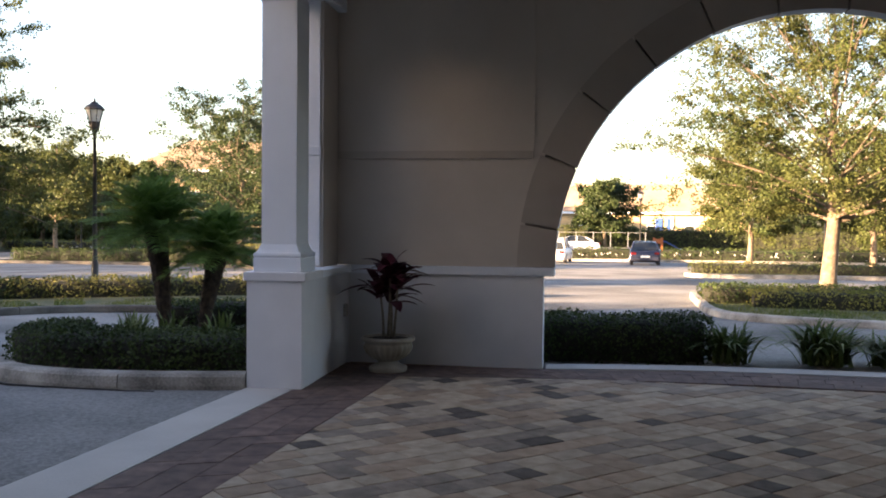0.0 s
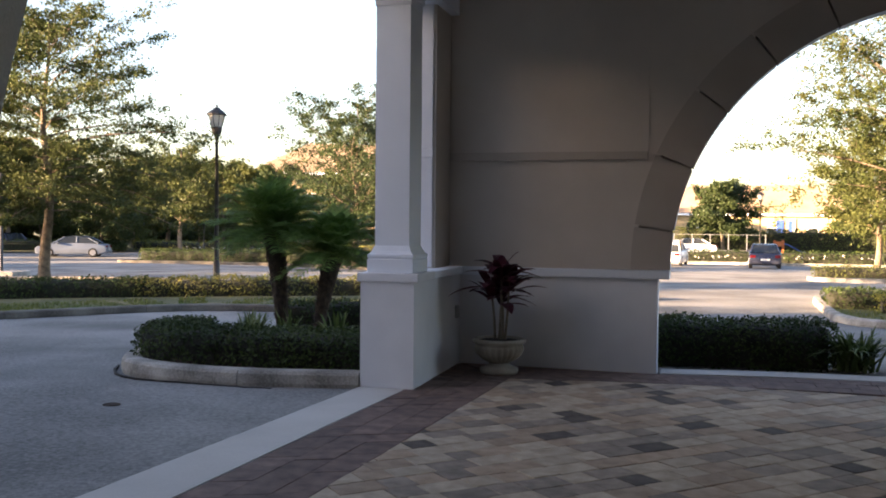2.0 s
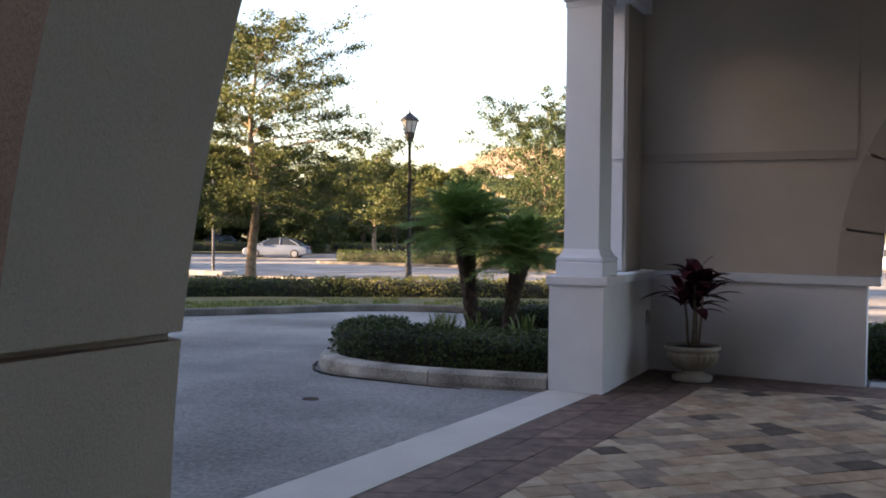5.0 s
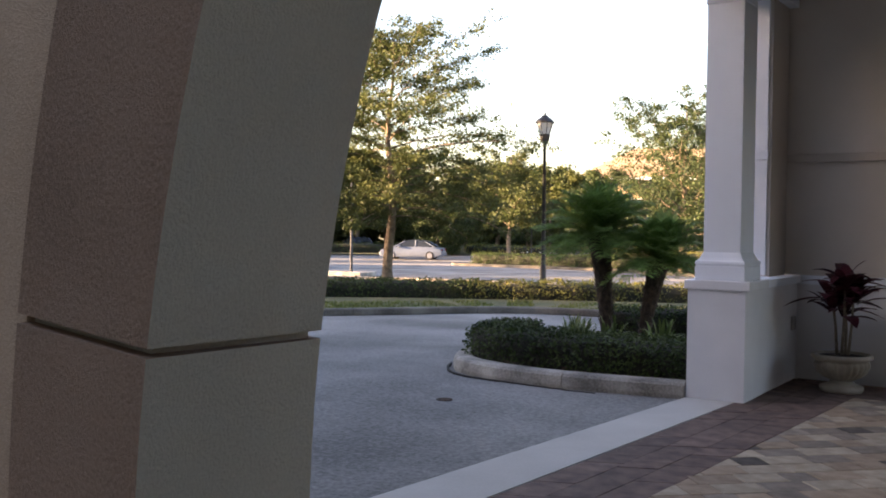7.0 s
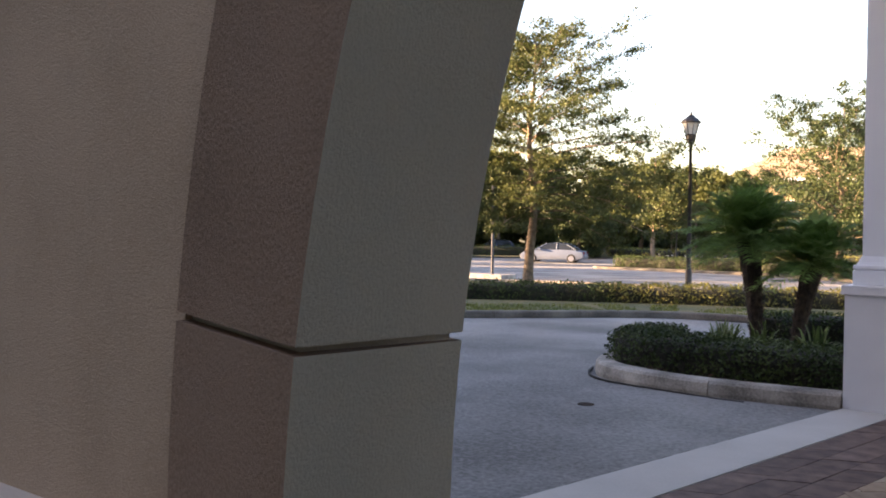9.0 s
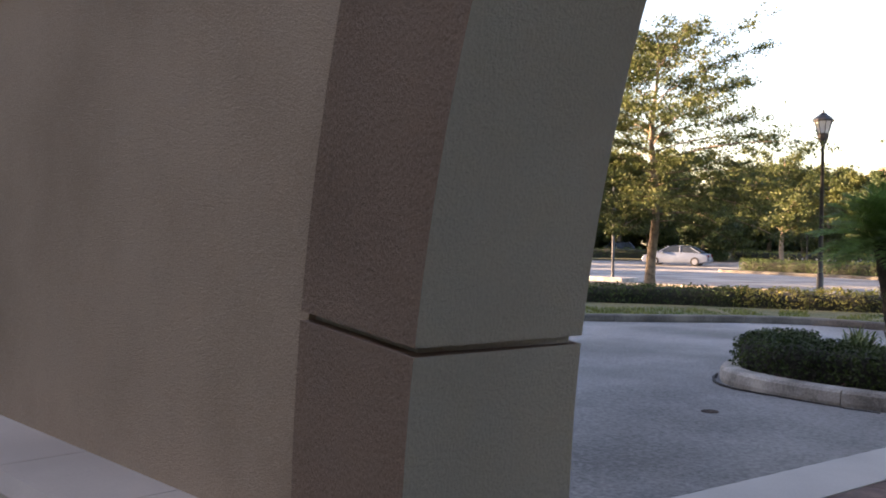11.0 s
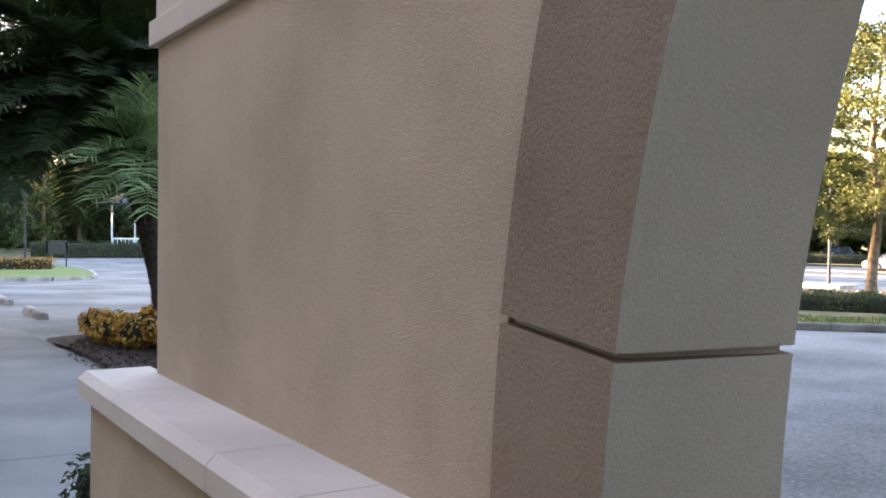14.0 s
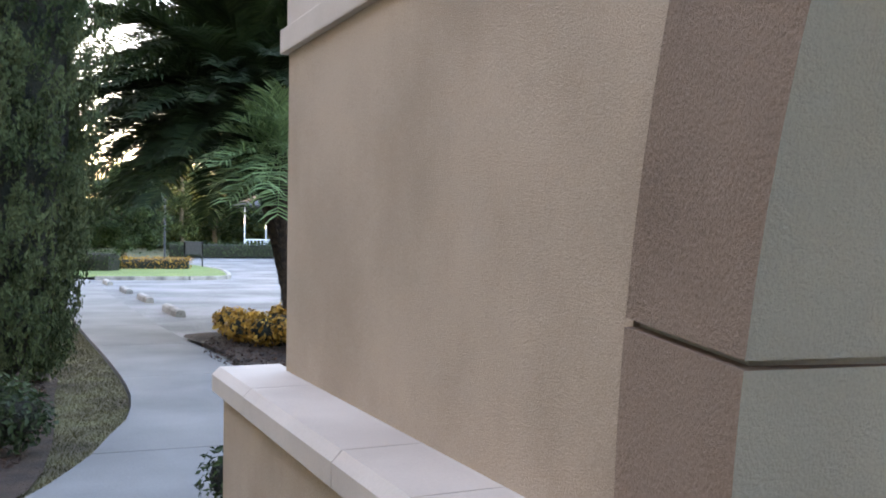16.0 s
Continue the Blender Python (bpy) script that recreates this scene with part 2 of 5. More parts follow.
def tube(bm, pts, radii, seg=8):
    """A tapered tube along points."""
    rings = []
    for i, p in enumerate(pts):
        p = Vector(p)
        d = (Vector(pts[min(i + 1, len(pts) - 1)]) - Vector(pts[max(i - 1, 0)])).normalized()
        u = d.cross(Vector((0.31, 0.95, 0.05))).normalized()
        v = d.cross(u)
        rings.append([bm.verts.new(p + radii[i] * (math.cos(a) * u + math.sin(a) * v)) for a in (2 * math.pi * k / seg for k in range(seg))])
    for a, b in zip(rings, rings[1:]):
        for k in range(seg):
            bm.faces.new((a[k], a[(k + 1) % seg], b[(k + 1) % seg], b[k]))
    bm.faces.new(rings[0])
    bm.faces.new(rings[-1])
    return bm


def prism(bm, poly, axis, a, b):
    """A closed outline pulled from a to b along x, y or z."""
    def at(p, h):
        return {"x": (h, p[0], p[1]), "y": (p[0], h, p[1]), "z": (p[0], p[1], h)}[axis]
    lo, hi = [bm.verts.new(at(p, a)) for p in poly], [bm.verts.new(at(p, b)) for p in poly]
    bm.faces.new(lo)
    bm.faces.new(hi)
    for i in range(len(poly)):
        j = (i + 1) % len(poly)
        bm.faces.new((lo[i], lo[j], hi[j], hi[i]))
    return bm


def sheet(poly, dz, step=3.0):
    """A polygon in plan, cut into squares and laid on the land."""
    bm = bmesh.new()
    bm.faces.new([bm.verts.new((x, y, 0)) for x, y in poly])
    xs, ys = [p[0] for p in poly], [p[1] for p in poly]
    for lo, hi, n in ((min(xs), max(xs), (1, 0, 0)), (min(ys), max(ys), (0, 1, 0))):
        k = math.ceil(lo / step) * step
        while k < hi:
            bmesh.ops.bisect_plane(bm, geom=bm.verts[:] + bm.edges[:] + bm.faces[:], plane_co=(k * n[0], k * n[1], 0), plane_no=n)
            k += step
    bmesh.ops.triangulate(bm, faces=bm.faces)
    for v in bm.verts:
        v.co.z = ground_z(v.co.x, v.co.y) + dz
    return bm


def smooth_line(pts, step=0.4, closed=False):
    """Catmull-Rom through plan points, at even steps."""
    P = [Vector((*p, 0)) for p in pts]
    out = []
    n = len(P)
    for i in range(n if closed else n - 1):
        a, b, c, d = (P[(i - 1) % n], P[i], P[(i + 1) % n], P[(i + 2) % n]) if closed else (P[max(i - 1, 0)], P[i], P[i + 1], P[min(i + 2, n - 1)])
        k = max(2, int((c - b).length / step))
        for s in range(k):
            t = s / k
            out.append(0.5 * (2 * b + (c - a) * t + (2 * a - 5 * b + 4 * c - d) * t * t + (3 * b - a - 3 * c + d) * t ** 3))
    if not closed:
        out.append(P[-1])
    return [(v.x, v.y) for v in out]


def kerb(name, label, pts, height=0.15, width=0.16, piece=2.4, closed=False, mat=None, joint=None):
    """A concrete kerb in cast lengths with open joints; the outline runs along its road side, with the raised ground to its left."""
    top = thing(name, label, "kerb", kind="structure")
    run, cur, length = [], [pts[0]], 0.0
    if joint:
        k = min(range(len(pts)), key=lambda i: math.dist(pts[i], joint))
        length = piece - sum(math.dist(p, q) for p, q in zip(pts[:k], pts[1:k + 1])) % piece - 0.01
    for p, q in zip(pts, pts[1:] + ([pts[0]] if closed else [])):
        length += math.dist(p, q)
        cur.append(q)
        if length > piece:
            run.append(cur)
            cur, length = [q], length - piece
    if len(cur) > 1:
        run.append(cur)
    prof = [(0.03, -0.2), (0.0, 0.02), (0.012, height - 0.03), (0.035, height - 0.006), (0.06, height), (width, height), (width, -0.2)]
    for seg in run:
        bm = bmesh.new()
        rings = []
        for i, p in enumerate(seg):
            a, b = Vector(seg[max(i - 1, 0)]), Vector(seg[min(i + 1, len(seg) - 1)])
            d = (b - a).normalized()
            nrm = Vector((-d.y, d.x))
            shift = d * (0.006 if i == 0 else -0.006 if i == len(seg) - 1 else 0)
            rings.append([bm.verts.new((p[0] + nrm.x * o + shift.x, p[1] + nrm.y * o + shift.y, ground_z(*p) + h)) for o, h in prof])
        for a, b in zip(rings, rings[1:]):
            for k in range(len(prof) - 1):
                bm.faces.new((a[k], a[k + 1], b[k + 1], b[k]))
        bm.faces.new(rings[0])
        bm.faces.new(rings[-1])
        part("kerb_stone", bm, mat or M_KERB, top)
    return top


RNG = np.random.default_rng(7)


def leaves(name, pos, nrm, size, mat, parent, aspect=0.5, label="", jitter=0.8, droop=0.0):
    """Many small pointed leaves, each a folded diamond, at given places and facing roughly along given normals."""
    n = len(pos)
    d = nrm + jitter * RNG.normal(size=(n, 3))
    d /= np.linalg.norm(d, axis=1, keepdims=True) + 1e-9
    t = np.cross(d, RNG.normal(size=(n, 3)))
    t[:, 2] -= droop
    t /= np.linalg.norm(t, axis=1, keepdims=True) + 1e-9
    b = np.cross(d, t)
    s = (size * RNG.uniform(0.6, 1.3, n))[:, None]
    v = np.stack([pos - t * s * 0.5, pos + b * s * aspect * 0.5 + d * s * 0.08, pos + t * s * 0.5, pos - b * s * aspect * 0.5 + d * s * 0.08], 1).reshape(-1, 3)
    k = np.arange(n) * 4
    f = np.stack([k, k + 1, k + 2, k + 3], 1)
    return raw(name, v.tolist(), f.tolist(), mat, parent, label)


def hedge(name, label, pts, width, height, mat, z0=0.0, density=700, leaf=0.05, group="", wob=0.05, core=None):
    """A clipped hedge along a line in plan: a core coloured as inner shade, with a skin of leaves."""
    top = thing(name, label, "hedge", group=group)
    line = smooth_line(pts, 0.25)
    cs = []
    for i, p in enumerate(line):
        a, b = Vector(line[max(i - 1, 0)]), Vector(line[min(i + 1, len(line) - 1)])
        d = (b - a).normalized()
        cs.append((Vector(p), Vector((-d.y, d.x)), ground_z(*p) + z0))
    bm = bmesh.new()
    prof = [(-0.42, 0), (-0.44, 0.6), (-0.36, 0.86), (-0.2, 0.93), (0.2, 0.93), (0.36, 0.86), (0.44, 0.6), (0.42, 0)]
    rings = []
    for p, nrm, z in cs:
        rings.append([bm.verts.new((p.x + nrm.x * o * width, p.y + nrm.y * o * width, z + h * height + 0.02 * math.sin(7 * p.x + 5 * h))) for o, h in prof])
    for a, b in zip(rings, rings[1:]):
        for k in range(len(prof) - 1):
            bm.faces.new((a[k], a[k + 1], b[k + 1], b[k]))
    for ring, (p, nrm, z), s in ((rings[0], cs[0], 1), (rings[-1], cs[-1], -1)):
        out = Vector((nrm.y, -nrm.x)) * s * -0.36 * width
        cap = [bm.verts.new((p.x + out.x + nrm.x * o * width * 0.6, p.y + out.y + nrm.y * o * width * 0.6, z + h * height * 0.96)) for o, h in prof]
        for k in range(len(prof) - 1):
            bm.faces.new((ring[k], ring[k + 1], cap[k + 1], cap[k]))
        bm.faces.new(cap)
    part("core", bm, core or M_CORE, top, "solid core coloured dark as inner shade")
    total = sum(math.dist(a, b) for a, b in zip(line, line[1:]))
    girth = 2 * height + width
    n = int(total * girth * density + 2 * width * height * density)
    s = RNG.uniform(-0.5 * width / max(total, 0.1), 1 + 0.5 * width / max(total, 0.1), n)
    u = RNG.uniform(0, girth, n)
    P = np.array([(c[0].x, c[0].y, c[2]) for c in cs])
    N = np.array([(c[1].x, c[1].y) for c in cs])
    idx = np.clip((s * (len(cs) - 1)), 0, len(cs) - 1)
    i0 = np.minimum(idx.astype(int), len(cs) - 2)
    fr = (idx - i0)[:, None]
    base = P[i0] * (1 - fr) + P[i0 + 1] * fr
    nn = N[i0] * (1 - fr) + N[i0 + 1] * fr
    off = np.where(u < height, -width / 2, np.where(u > height + width, width / 2, u - height - width / 2))
    hh = np.where(u < height, u, np.where(u > height + width, girth - u, height))
    tang = np.stack([nn[:, 1], -nn[:, 0]], 1)
    over = np.where(s < 0, s, np.where(s > 1, s - 1, 0)) * total
    end = over != 0
    ow = np.abs(over) / (0.5 * width)
    off = np.where(end, off * np.sqrt(np.maximum(0, 1 - ow ** 2)), off)
    edge = np.maximum(np.abs(off) / (width / 2), ow) ** 6 * np.maximum(hh / height, 0) ** 6
    bulge = 1 + wob * np.sin(5.1 * base[:, 0] + 3.3 * base[:, 1] + 2.2 * hh / max(height, .1)) + wob * np.sin(11 * base[:, 1] - 7 * base[:, 0])
    off = off * (1 - 0.1 * edge) * bulge
    hh = hh * (1 - 0.12 * edge) * (0.5 + 0.5 * bulge)
    pos = np.stack([base[:, 0] + nn[:, 0] * off + tang[:, 0] * over, base[:, 1] + nn[:, 1] * off + tang[:, 1] * over, base[:, 2] + hh], 1)
    pos += RNG.normal(scale=leaf * 0.45, size=(n, 3))
    nrm = np.stack([nn[:, 0] * np.sign(off) * (hh < height * 0.95), nn[:, 1] * np.sign(off) * (hh < height * 0.95), (hh > height * 0.8) * 1.0 + 0.2], 1)
    leaves("foliage", pos, nrm, leaf, mat, top)
    return top


def tree(label, x, y, height, crown_r, crown_base, trunk_r, mat, seed, shape="round", density=1.0, leaf=0.16, lean=0.0, group="", clumps=70, lop=0.0):
    """A tapered trunk, limbs that fork into boughs and twigs, and small leaves strung along the twigs."""
    rng = np.random.default_rng(seed)
    top = thing("tree", label, "tree", Matrix.Translation((x, y, ground_z(x, y) - 0.05)), group=group)
    trunk_top = height * 0.92
    pts = [Vector((lean * z + 0.06 * math.sin(z * 1.7 + seed), 0.06 * math.cos(z * 1.3 + seed), z)) for z in np.linspace(0, trunk_top, 13)]
    rad = [trunk_r * (1.3 if i == 0 else 1) * (1 - 0.93 * (i / 12) ** 0.85) + 0.008 for i in range(13)]
    part("trunk", tube(bmesh.new(), pts, rad, 10), M_BARK, top, smooth=True)
    bl = bmesh.new()
    limbs = max(16, clumps // 3)
    T0, TD, TW, tv, tf = [], [], [], [], []
    thin = 0.95 if shape == "cone" else 0.55 if shape == "vase" else 0.2

    def twig(a, b, w):
        k0 = len(tv)
        d = b - a
        sd = d.cross(Vector((0.3, 0.2, 0.9))).normalized() * w
        tv.extend((tuple(a - sd), tuple(a + sd), tuple(b + sd * 0.25)))
        tf.append((k0, k0 + 1, k0 + 2))

    for i in range(limbs):
        f = (i + rng.uniform(0, 1)) / limbs
        a = i * 2.39996 + rng.uniform(-0.35, 0.35)
        if shape == "cone":
            zs = crown_base * 0.95 + (height * 0.9 - crown_base * 0.95) * f
            reach = crown_r * float(np.interp(f, (0, 0.12, 0.42, 0.62, 0.82, 1), (0.72, 0.95, 1.0, 0.78, 0.5, 0.2)))
            rise, sag = 0.12 + 0.62 * f, 0.36 - 0.3 * f
        elif shape == "vase":
            zs = crown_base * 0.85 + (height * 0.72 - crown_base * 0.85) * f ** 1.2
            reach = crown_r * float(np.interp(f, (0, 0.2, 0.6, 0.85, 1), (0.8, 1.0, 0.86, 0.55, 0.3)))
            rise, sag = 0.34 + 0.82 * f, 0.24 - 0.1 * f
        else:
            zs = crown_base * 0.9 + (height * 0.82 - crown_base * 0.9) * f
            reach = crown_r * math.sqrt(max(0.08, 1 - (1.75 * f - 0.7) ** 2))
            rise, sag = 0.1 + 0.85 * f, 0.18
        reach *= rng.uniform(0.62, 1.12) * (1 + lop * math.cos(a - 0.66))
        k = min(zs / trunk_top, 0.98) * 12
        s = pts[int(k)].lerp(pts[min(12, int(k) + 1)], k % 1)
        bow = rng.normal() * 0.16
        up = min(math.tan(min(rise, 1.15)), (height * rng.uniform(0.93, 1.06) - s.z) / reach + sag)
        line = []
        for j in range(6):
            q = j / 5
            aa = a + bow * q
            z = s.z + reach * (up * q - sag * q * q)
            line.append(Vector((s.x + math.cos(aa) * reach * q, s.y + math.sin(aa) * reach * q, z)))
        r0 = max(0.008, trunk_r * (0.3 if shape == "vase" and i < 4 else 0.15) * reach / max(crown_r, 0.1) * (1.4 - f))
        tube(bl, line, [r0 * (1 - 0.85 * j / 5) + 0.004 for j in range(6)], 5)
        for m in range(11):
            q = 0.14 + 0.86 * (m + rng.uniform(0, 1)) / 11
            b0 = line[int(min(q, 0.999) * 5)].lerp(line[min(5, int(min(q, 0.999) * 5) + 1)], min(q, 0.999) * 5 % 1)
            aa = a + bow * q + (1 if m % 2 else -1) * rng.uniform(0.35, 1.05) * (1 if q < 0.92 else 0.25)
            ln = max(crown_r * 0.1, reach * 0.36 * (1.2 - 0.6 * q) * rng.uniform(0.6, 1.3))
            dv = Vector((math.cos(aa), math.sin(aa), rng.normal() * (0.22 if shape == "cone" else 0.42) + 0.18 - 0.2 * (1 - f) * q))
            b1 = b0 + dv * ln
            twig(b0, b1, max(0.006, leaf * 0.06))
            for n in range(5):
                c = b0.lerp(b1, 0.2 + 0.2 * n)
                off = aa + (1 if n % 2 else -1) * rng.uniform(0.2, 1.1)
                cd = Vector((math.cos(off), math.sin(off), rng.normal() * (0.32 if shape == "cone" else 0.5) + 0.08)) * ln * rng.uniform(0.3, 0.62)
                twig(c, c + cd, leaf * 0.035)
                if rng.random() > 0.1:
                    T0.append(c)
                    TD.append(cd)
                    TW.append(1.25 - thin * f)
    part("branchwork", bl, M_BARK, top, smooth=True)
    tagged(raw("twigwork", tv, tf, M_BARK, top), kind="stuff")
    T0, TD = np.array(T0), np.array(TD)
    per = np.maximum(2, (12 * density * np.array(TW) * rng.uniform(0.3, 1.7, len(T0)))).astype(int)
    idx = np.repeat(np.arange(len(T0)), per)
    n = len(idx)
    pos = T0[idx] + TD[idx] * rng.uniform(-0.1, 1.12, n)[:, None] + rng.normal(scale=(leaf * 0.75, leaf * 0.75, leaf * 0.6), size=(n, 3))
    leaves("crown", pos, np.tile((0.0, 0.0, 0.7), (n, 1)), leaf, mat, top, 0.55)
    return top


def bush(name, label, x, y, r, h, mat, leaf=0.06, n=1500, seed=1, z0=0.0, category="shrub", lobes=5):
    """A loose rounded bush: several overlapping leafy lobes on short stems."""
    rng = np.random.default_rng(seed)
    top = thing(name, label, category, Matrix.Translation((x, y, ground_z(x, y) + z0)))
    pos, nrm = [], []
    bm = bmesh.new()
    for i in range(lobes):
        a = i * 2.4 + rng.uniform(0, 1)
        d = r * rng.uniform(0.25, 0.6) * (i > 0)
        c = np.array((d * math.cos(a), d * math.sin(a), h * rng.uniform(0.42, 0.62)))
        rad = np.array((r * rng.uniform(0.5, 0.68), r * rng.uniform(0.5, 0.68), h * rng.uniform(0.36, 0.5)))
        k = n // lobes
        v = rng.normal(size=(k, 3))
        v /= np.linalg.norm(v, axis=1, keepdims=True)
        pos.append(c + v * rad * rng.uniform(0.6, 1.08, k)[:, None])
        nrm.append(v + np.array((0, 0, 0.5)))
        res = bmesh.ops.create_icosphere(bm, subdivisions=2, radius=1)
        bmesh.ops.transform(bm, verts=res["verts"], matrix=Matrix.Translation(c) @ Matrix.Diagonal((*(rad * 0.66), 1)))
        tube(bm, [(d * 0.3 * math.cos(a), d * 0.3 * math.sin(a), -0.05), tuple(c)], [0.015, 0.01], 5)
    pos, nrm = np.concatenate(pos), np.concatenate(nrm)
    pos[:, 2] = np.abs(pos[:, 2])
    # core and stems take the near-black that paints the bush's inner shade
    part("core", bm, M_CORE, top, "solid core coloured dark as inner shade")
    leaves("foliage", pos, nrm, leaf, mat, top, 0.5)
    return top


# ---- land, roads, paths ----
def wobble_disc(radii, dz):
    bm = bmesh.new()
    seg = 72
    rings = [[bm.verts.new((r * math.cos(2 * math.pi * i / seg), r * math.sin(2 * math.pi * i / seg), ground_z(r, 0) + dz)) for i in range(seg)] for r in radii]
    for a, b in zip(rings, rings[1:]):
        for i in range(seg):
            bm.faces.new((a[i], a[(i + 1) % seg], b[(i + 1) % seg], b[i]))
    bm.faces.new(rings[0])
    return bm


tagged(part("ground", wobble_disc((3, 10, 20, 30, 40, 50, 58, 65, 90, 140, 250, 500, 1000, 3000), -0.15), M_GRASS), "wide grassy land under roads and lots", "ground", kind="structure")
tagged(part("road", sheet([(-84, -0.8), (-40, -0.8), (-14, 0.8), (-7, 0.8), (-3.3, 0.45), (-3.2, 0.9), (22, 0.9), (34, 12), (34, 66), (-6, 66), (-30, 72), (-84, 78)], -0.012, 4.0), M_ASPHALT),
       "worn grey asphalt drive and parking lot", "road", kind="structure")


def raised(name, label, outline, mat, dz=0.13, step=2.0):
    return tagged(part(name, sheet(outline, dz, step), mat), label, "ground", kind="structure")


# island beside the porch column
ISLE = smooth_line([(-3.12, 8.43), (-3.9, 8.27), (-4.67, 8.21), (-5.5, 8.40), (-5.97, 8.85), (-6.28, 9.7), (-6.3, 11.4), (-5.8, 12.9), (-4.5, 13.7), (-2.95, 13.8)], 0.3)
ISLE_R = ISLE[::-1]
kerb("island_kerb", "weathered concrete kerb round the planted island", ISLE_R, 0.135, 0.2, 2.6, joint=(-4.67, 8.21))
raised("island_soil", "dark mulch in the kerbed island", [(x * 0.985 - 0.05, y + (0.08 if y < 10 else -0.05)) for x, y in ISLE] + [(-2.9, 10.6), (-2.95, 8.6)], M_MULCH, 0.10, 1.0)
# verge across the drive, with its long hedge
VERGE = smooth_line([(-23, 10.5), (-17, 10.6), (-13.6, 11.6), (-11.95, 13.3), (-10.95, 14.6), (-10.1, 15.8), (-9.2, 16.5), (-7.8, 16.65), (-6.2, 16.6), (-4.0, 17.0), (-2.7, 18.2), (-2.2, 20.5), (-2.4, 24.5), (-4, 26.3), (-8, 27)], 0.5)
kerb("verge_kerb", "weathered concrete kerb along the verge", VERGE, 0.12, 0.18, 3.0, mat=M_KERBDARK)
VERGE_BACK = [(-14, 27.2), (-22, 26.2), (-30, 22), (-30, 14)]
kerb("verge_kerb", "weathered concrete kerb behind the verge", smooth_line([(-8, 27)] + VERGE_BACK + [(-23, 10.5)], 0.7), 0.15, 0.18, 3.0)
raised("verge", "thin yellowed lawn of the verge", [(x, y + 0.06) for x, y in VERGE] + VERGE_BACK, M_GRASS, 0.06)
# island seen through the arch
EAST = smooth_line([(16, 16.6), (9, 16.3), (4.9, 16.55), (3.65, 16.95), (2.75, 17.6), (2.35, 18.6), (2.4, 21.5), (2.8, 26), (4.2, 27.4), (9, 28), (16, 28)], 0.5)
kerb("east_kerb", "sunlit concrete kerb of the lot island", EAST[::-1], 0.12, 0.18, 3.0)
raised("east_island", "dry lawn of the lot island", [(x + 0.05, y) for x, y in EAST], M_GRASS, 0.07)
FAR_E = smooth_line([(26, 40.0), (12, 39.6), (5.2, 38.7), (4.0, 40.2), (5.2, 42), (12, 43.4), (26, 44)], 0.7)
kerb("far_east_kerb", "pale concrete kerb of the farther lot island", FAR_E[::-1], 0.15, 0.18, 4)
raised("far_east_island", "dry lawn of the farther lot island", FAR_E, M_GRASS)
raised("north_lawn", "lawn beyond the parking lot", [(-24, 69.5), (-8, 67.5), (10, 67), (34, 66.5), (60, 66), (60, 130), (-24, 130)], M_GRASS, 0.1, 6)
kerb("north_kerb", "concrete kerb at the end of the lot", smooth_line([(34, 66.4), (10, 66.9), (-8, 67.4), (-24, 69.4)], 2), 0.14, 0.2, 8)
FAR_W = smooth_line([(-14.0, 41.0), (-15.5, 42.0), (-22.5, 46.2), (-32.5, 48.8), (-33.6, 50.4), (-32, 51.6), (-22, 50), (-13, 46), (-12.6, 42.2)], 0.8)
kerb("far_west_kerb", "concrete kerb of the planted lot island", FAR_W[::-1], 0.14, 0.18, 5, mat=M_KERBDARK)
raised("far_west_island", "dry lawn of the planted lot island", FAR_W, M_GRASS, 0.1)
raised("west_lawn", "lawn under the far trees", [(-64, 50), (-52, 60), (-44, 69), (-30, 66), (-14, 60), (-8, 67.5), (-24, 69.5), (-24, 130), (-110, 130), (-110, 60)], M_GRASS, 0.1, 6)
# sidewalk to the west
WALK_S = smooth_line([(-2, -3.2), (-4.6, -1.05), (-6.1, -0.2), (-7.3, 0.13), (-8.57, 0.34), (-11.2, 0.23), (-19.3, -0.36), (-40, -1.6)], 0.5)
WALK_N = smooth_line([(-3.6, 0.55), (-6.5, 0.95), (-9.0, 1.35), (-11.34, 1.49), (-14.25, 1.23), (-20, 0.85), (-40, -0.2)], 0.5)
walkway = thing("pavement", "pale concrete sidewalk in jointed panels", "pavement", kind="structure")
xs = [-2.6, -4.6, -6.75, -10.1, -13.3, -16.5, -19.7, -22.9, -26.1, -29.3, -32.5, -36, -40]


def y_on(line, x):
    best = min(range(len(line) - 1), key=lambda i: abs((line[i][0] + line[i + 1][0]) / 2 - x))
    (x0, y0), (x1, y1) = line[best], line[best + 1]
    return y0 + (y1 - y0) * (x - x0) / (x1 - x0)


for x0, x1 in zip(xs, xs[1:]):
    a, b = x0 - 0.006, x1 + 0.006
    bm = bmesh.new()
    cs = [(c, y_on(WALK_S, c), y_on(WALK_N, c) if c < -3.6 else 0.5) for c in np.linspace(a, b, 7)]
    prism(bm, [(c, s) for c, s, _ in cs] + [(c, n) for c, _, n in cs[::-1]], "z", -0.12, 0.03)
    for v in bm.verts:
        v.co.z += ground_z(v.co.x, v.co.y)
    part("panel", bm, M_WALK, walkway)
raised("south_lawn", "worn lawn beside the sidewalk", [(x, y - 0.02) for x, y in WALK_S] + [(-40, -7.9), (-2, -7.9)], M_LAWN, 0.0)
raised("cypress_bed", "dark mulch bed under the cypress", smooth_line([(-4.3, -1.35), (-5.2, -0.68), (-6.0, -0.33), (-6.8, -0.26), (-7.6, -0.25), (-9.2, -0.3), (-10.6, -0.36), (-12.0, -1.0), (-11, -2.5), (-6, -2.8)], 0.4, True), M_MULCH, 0.02)
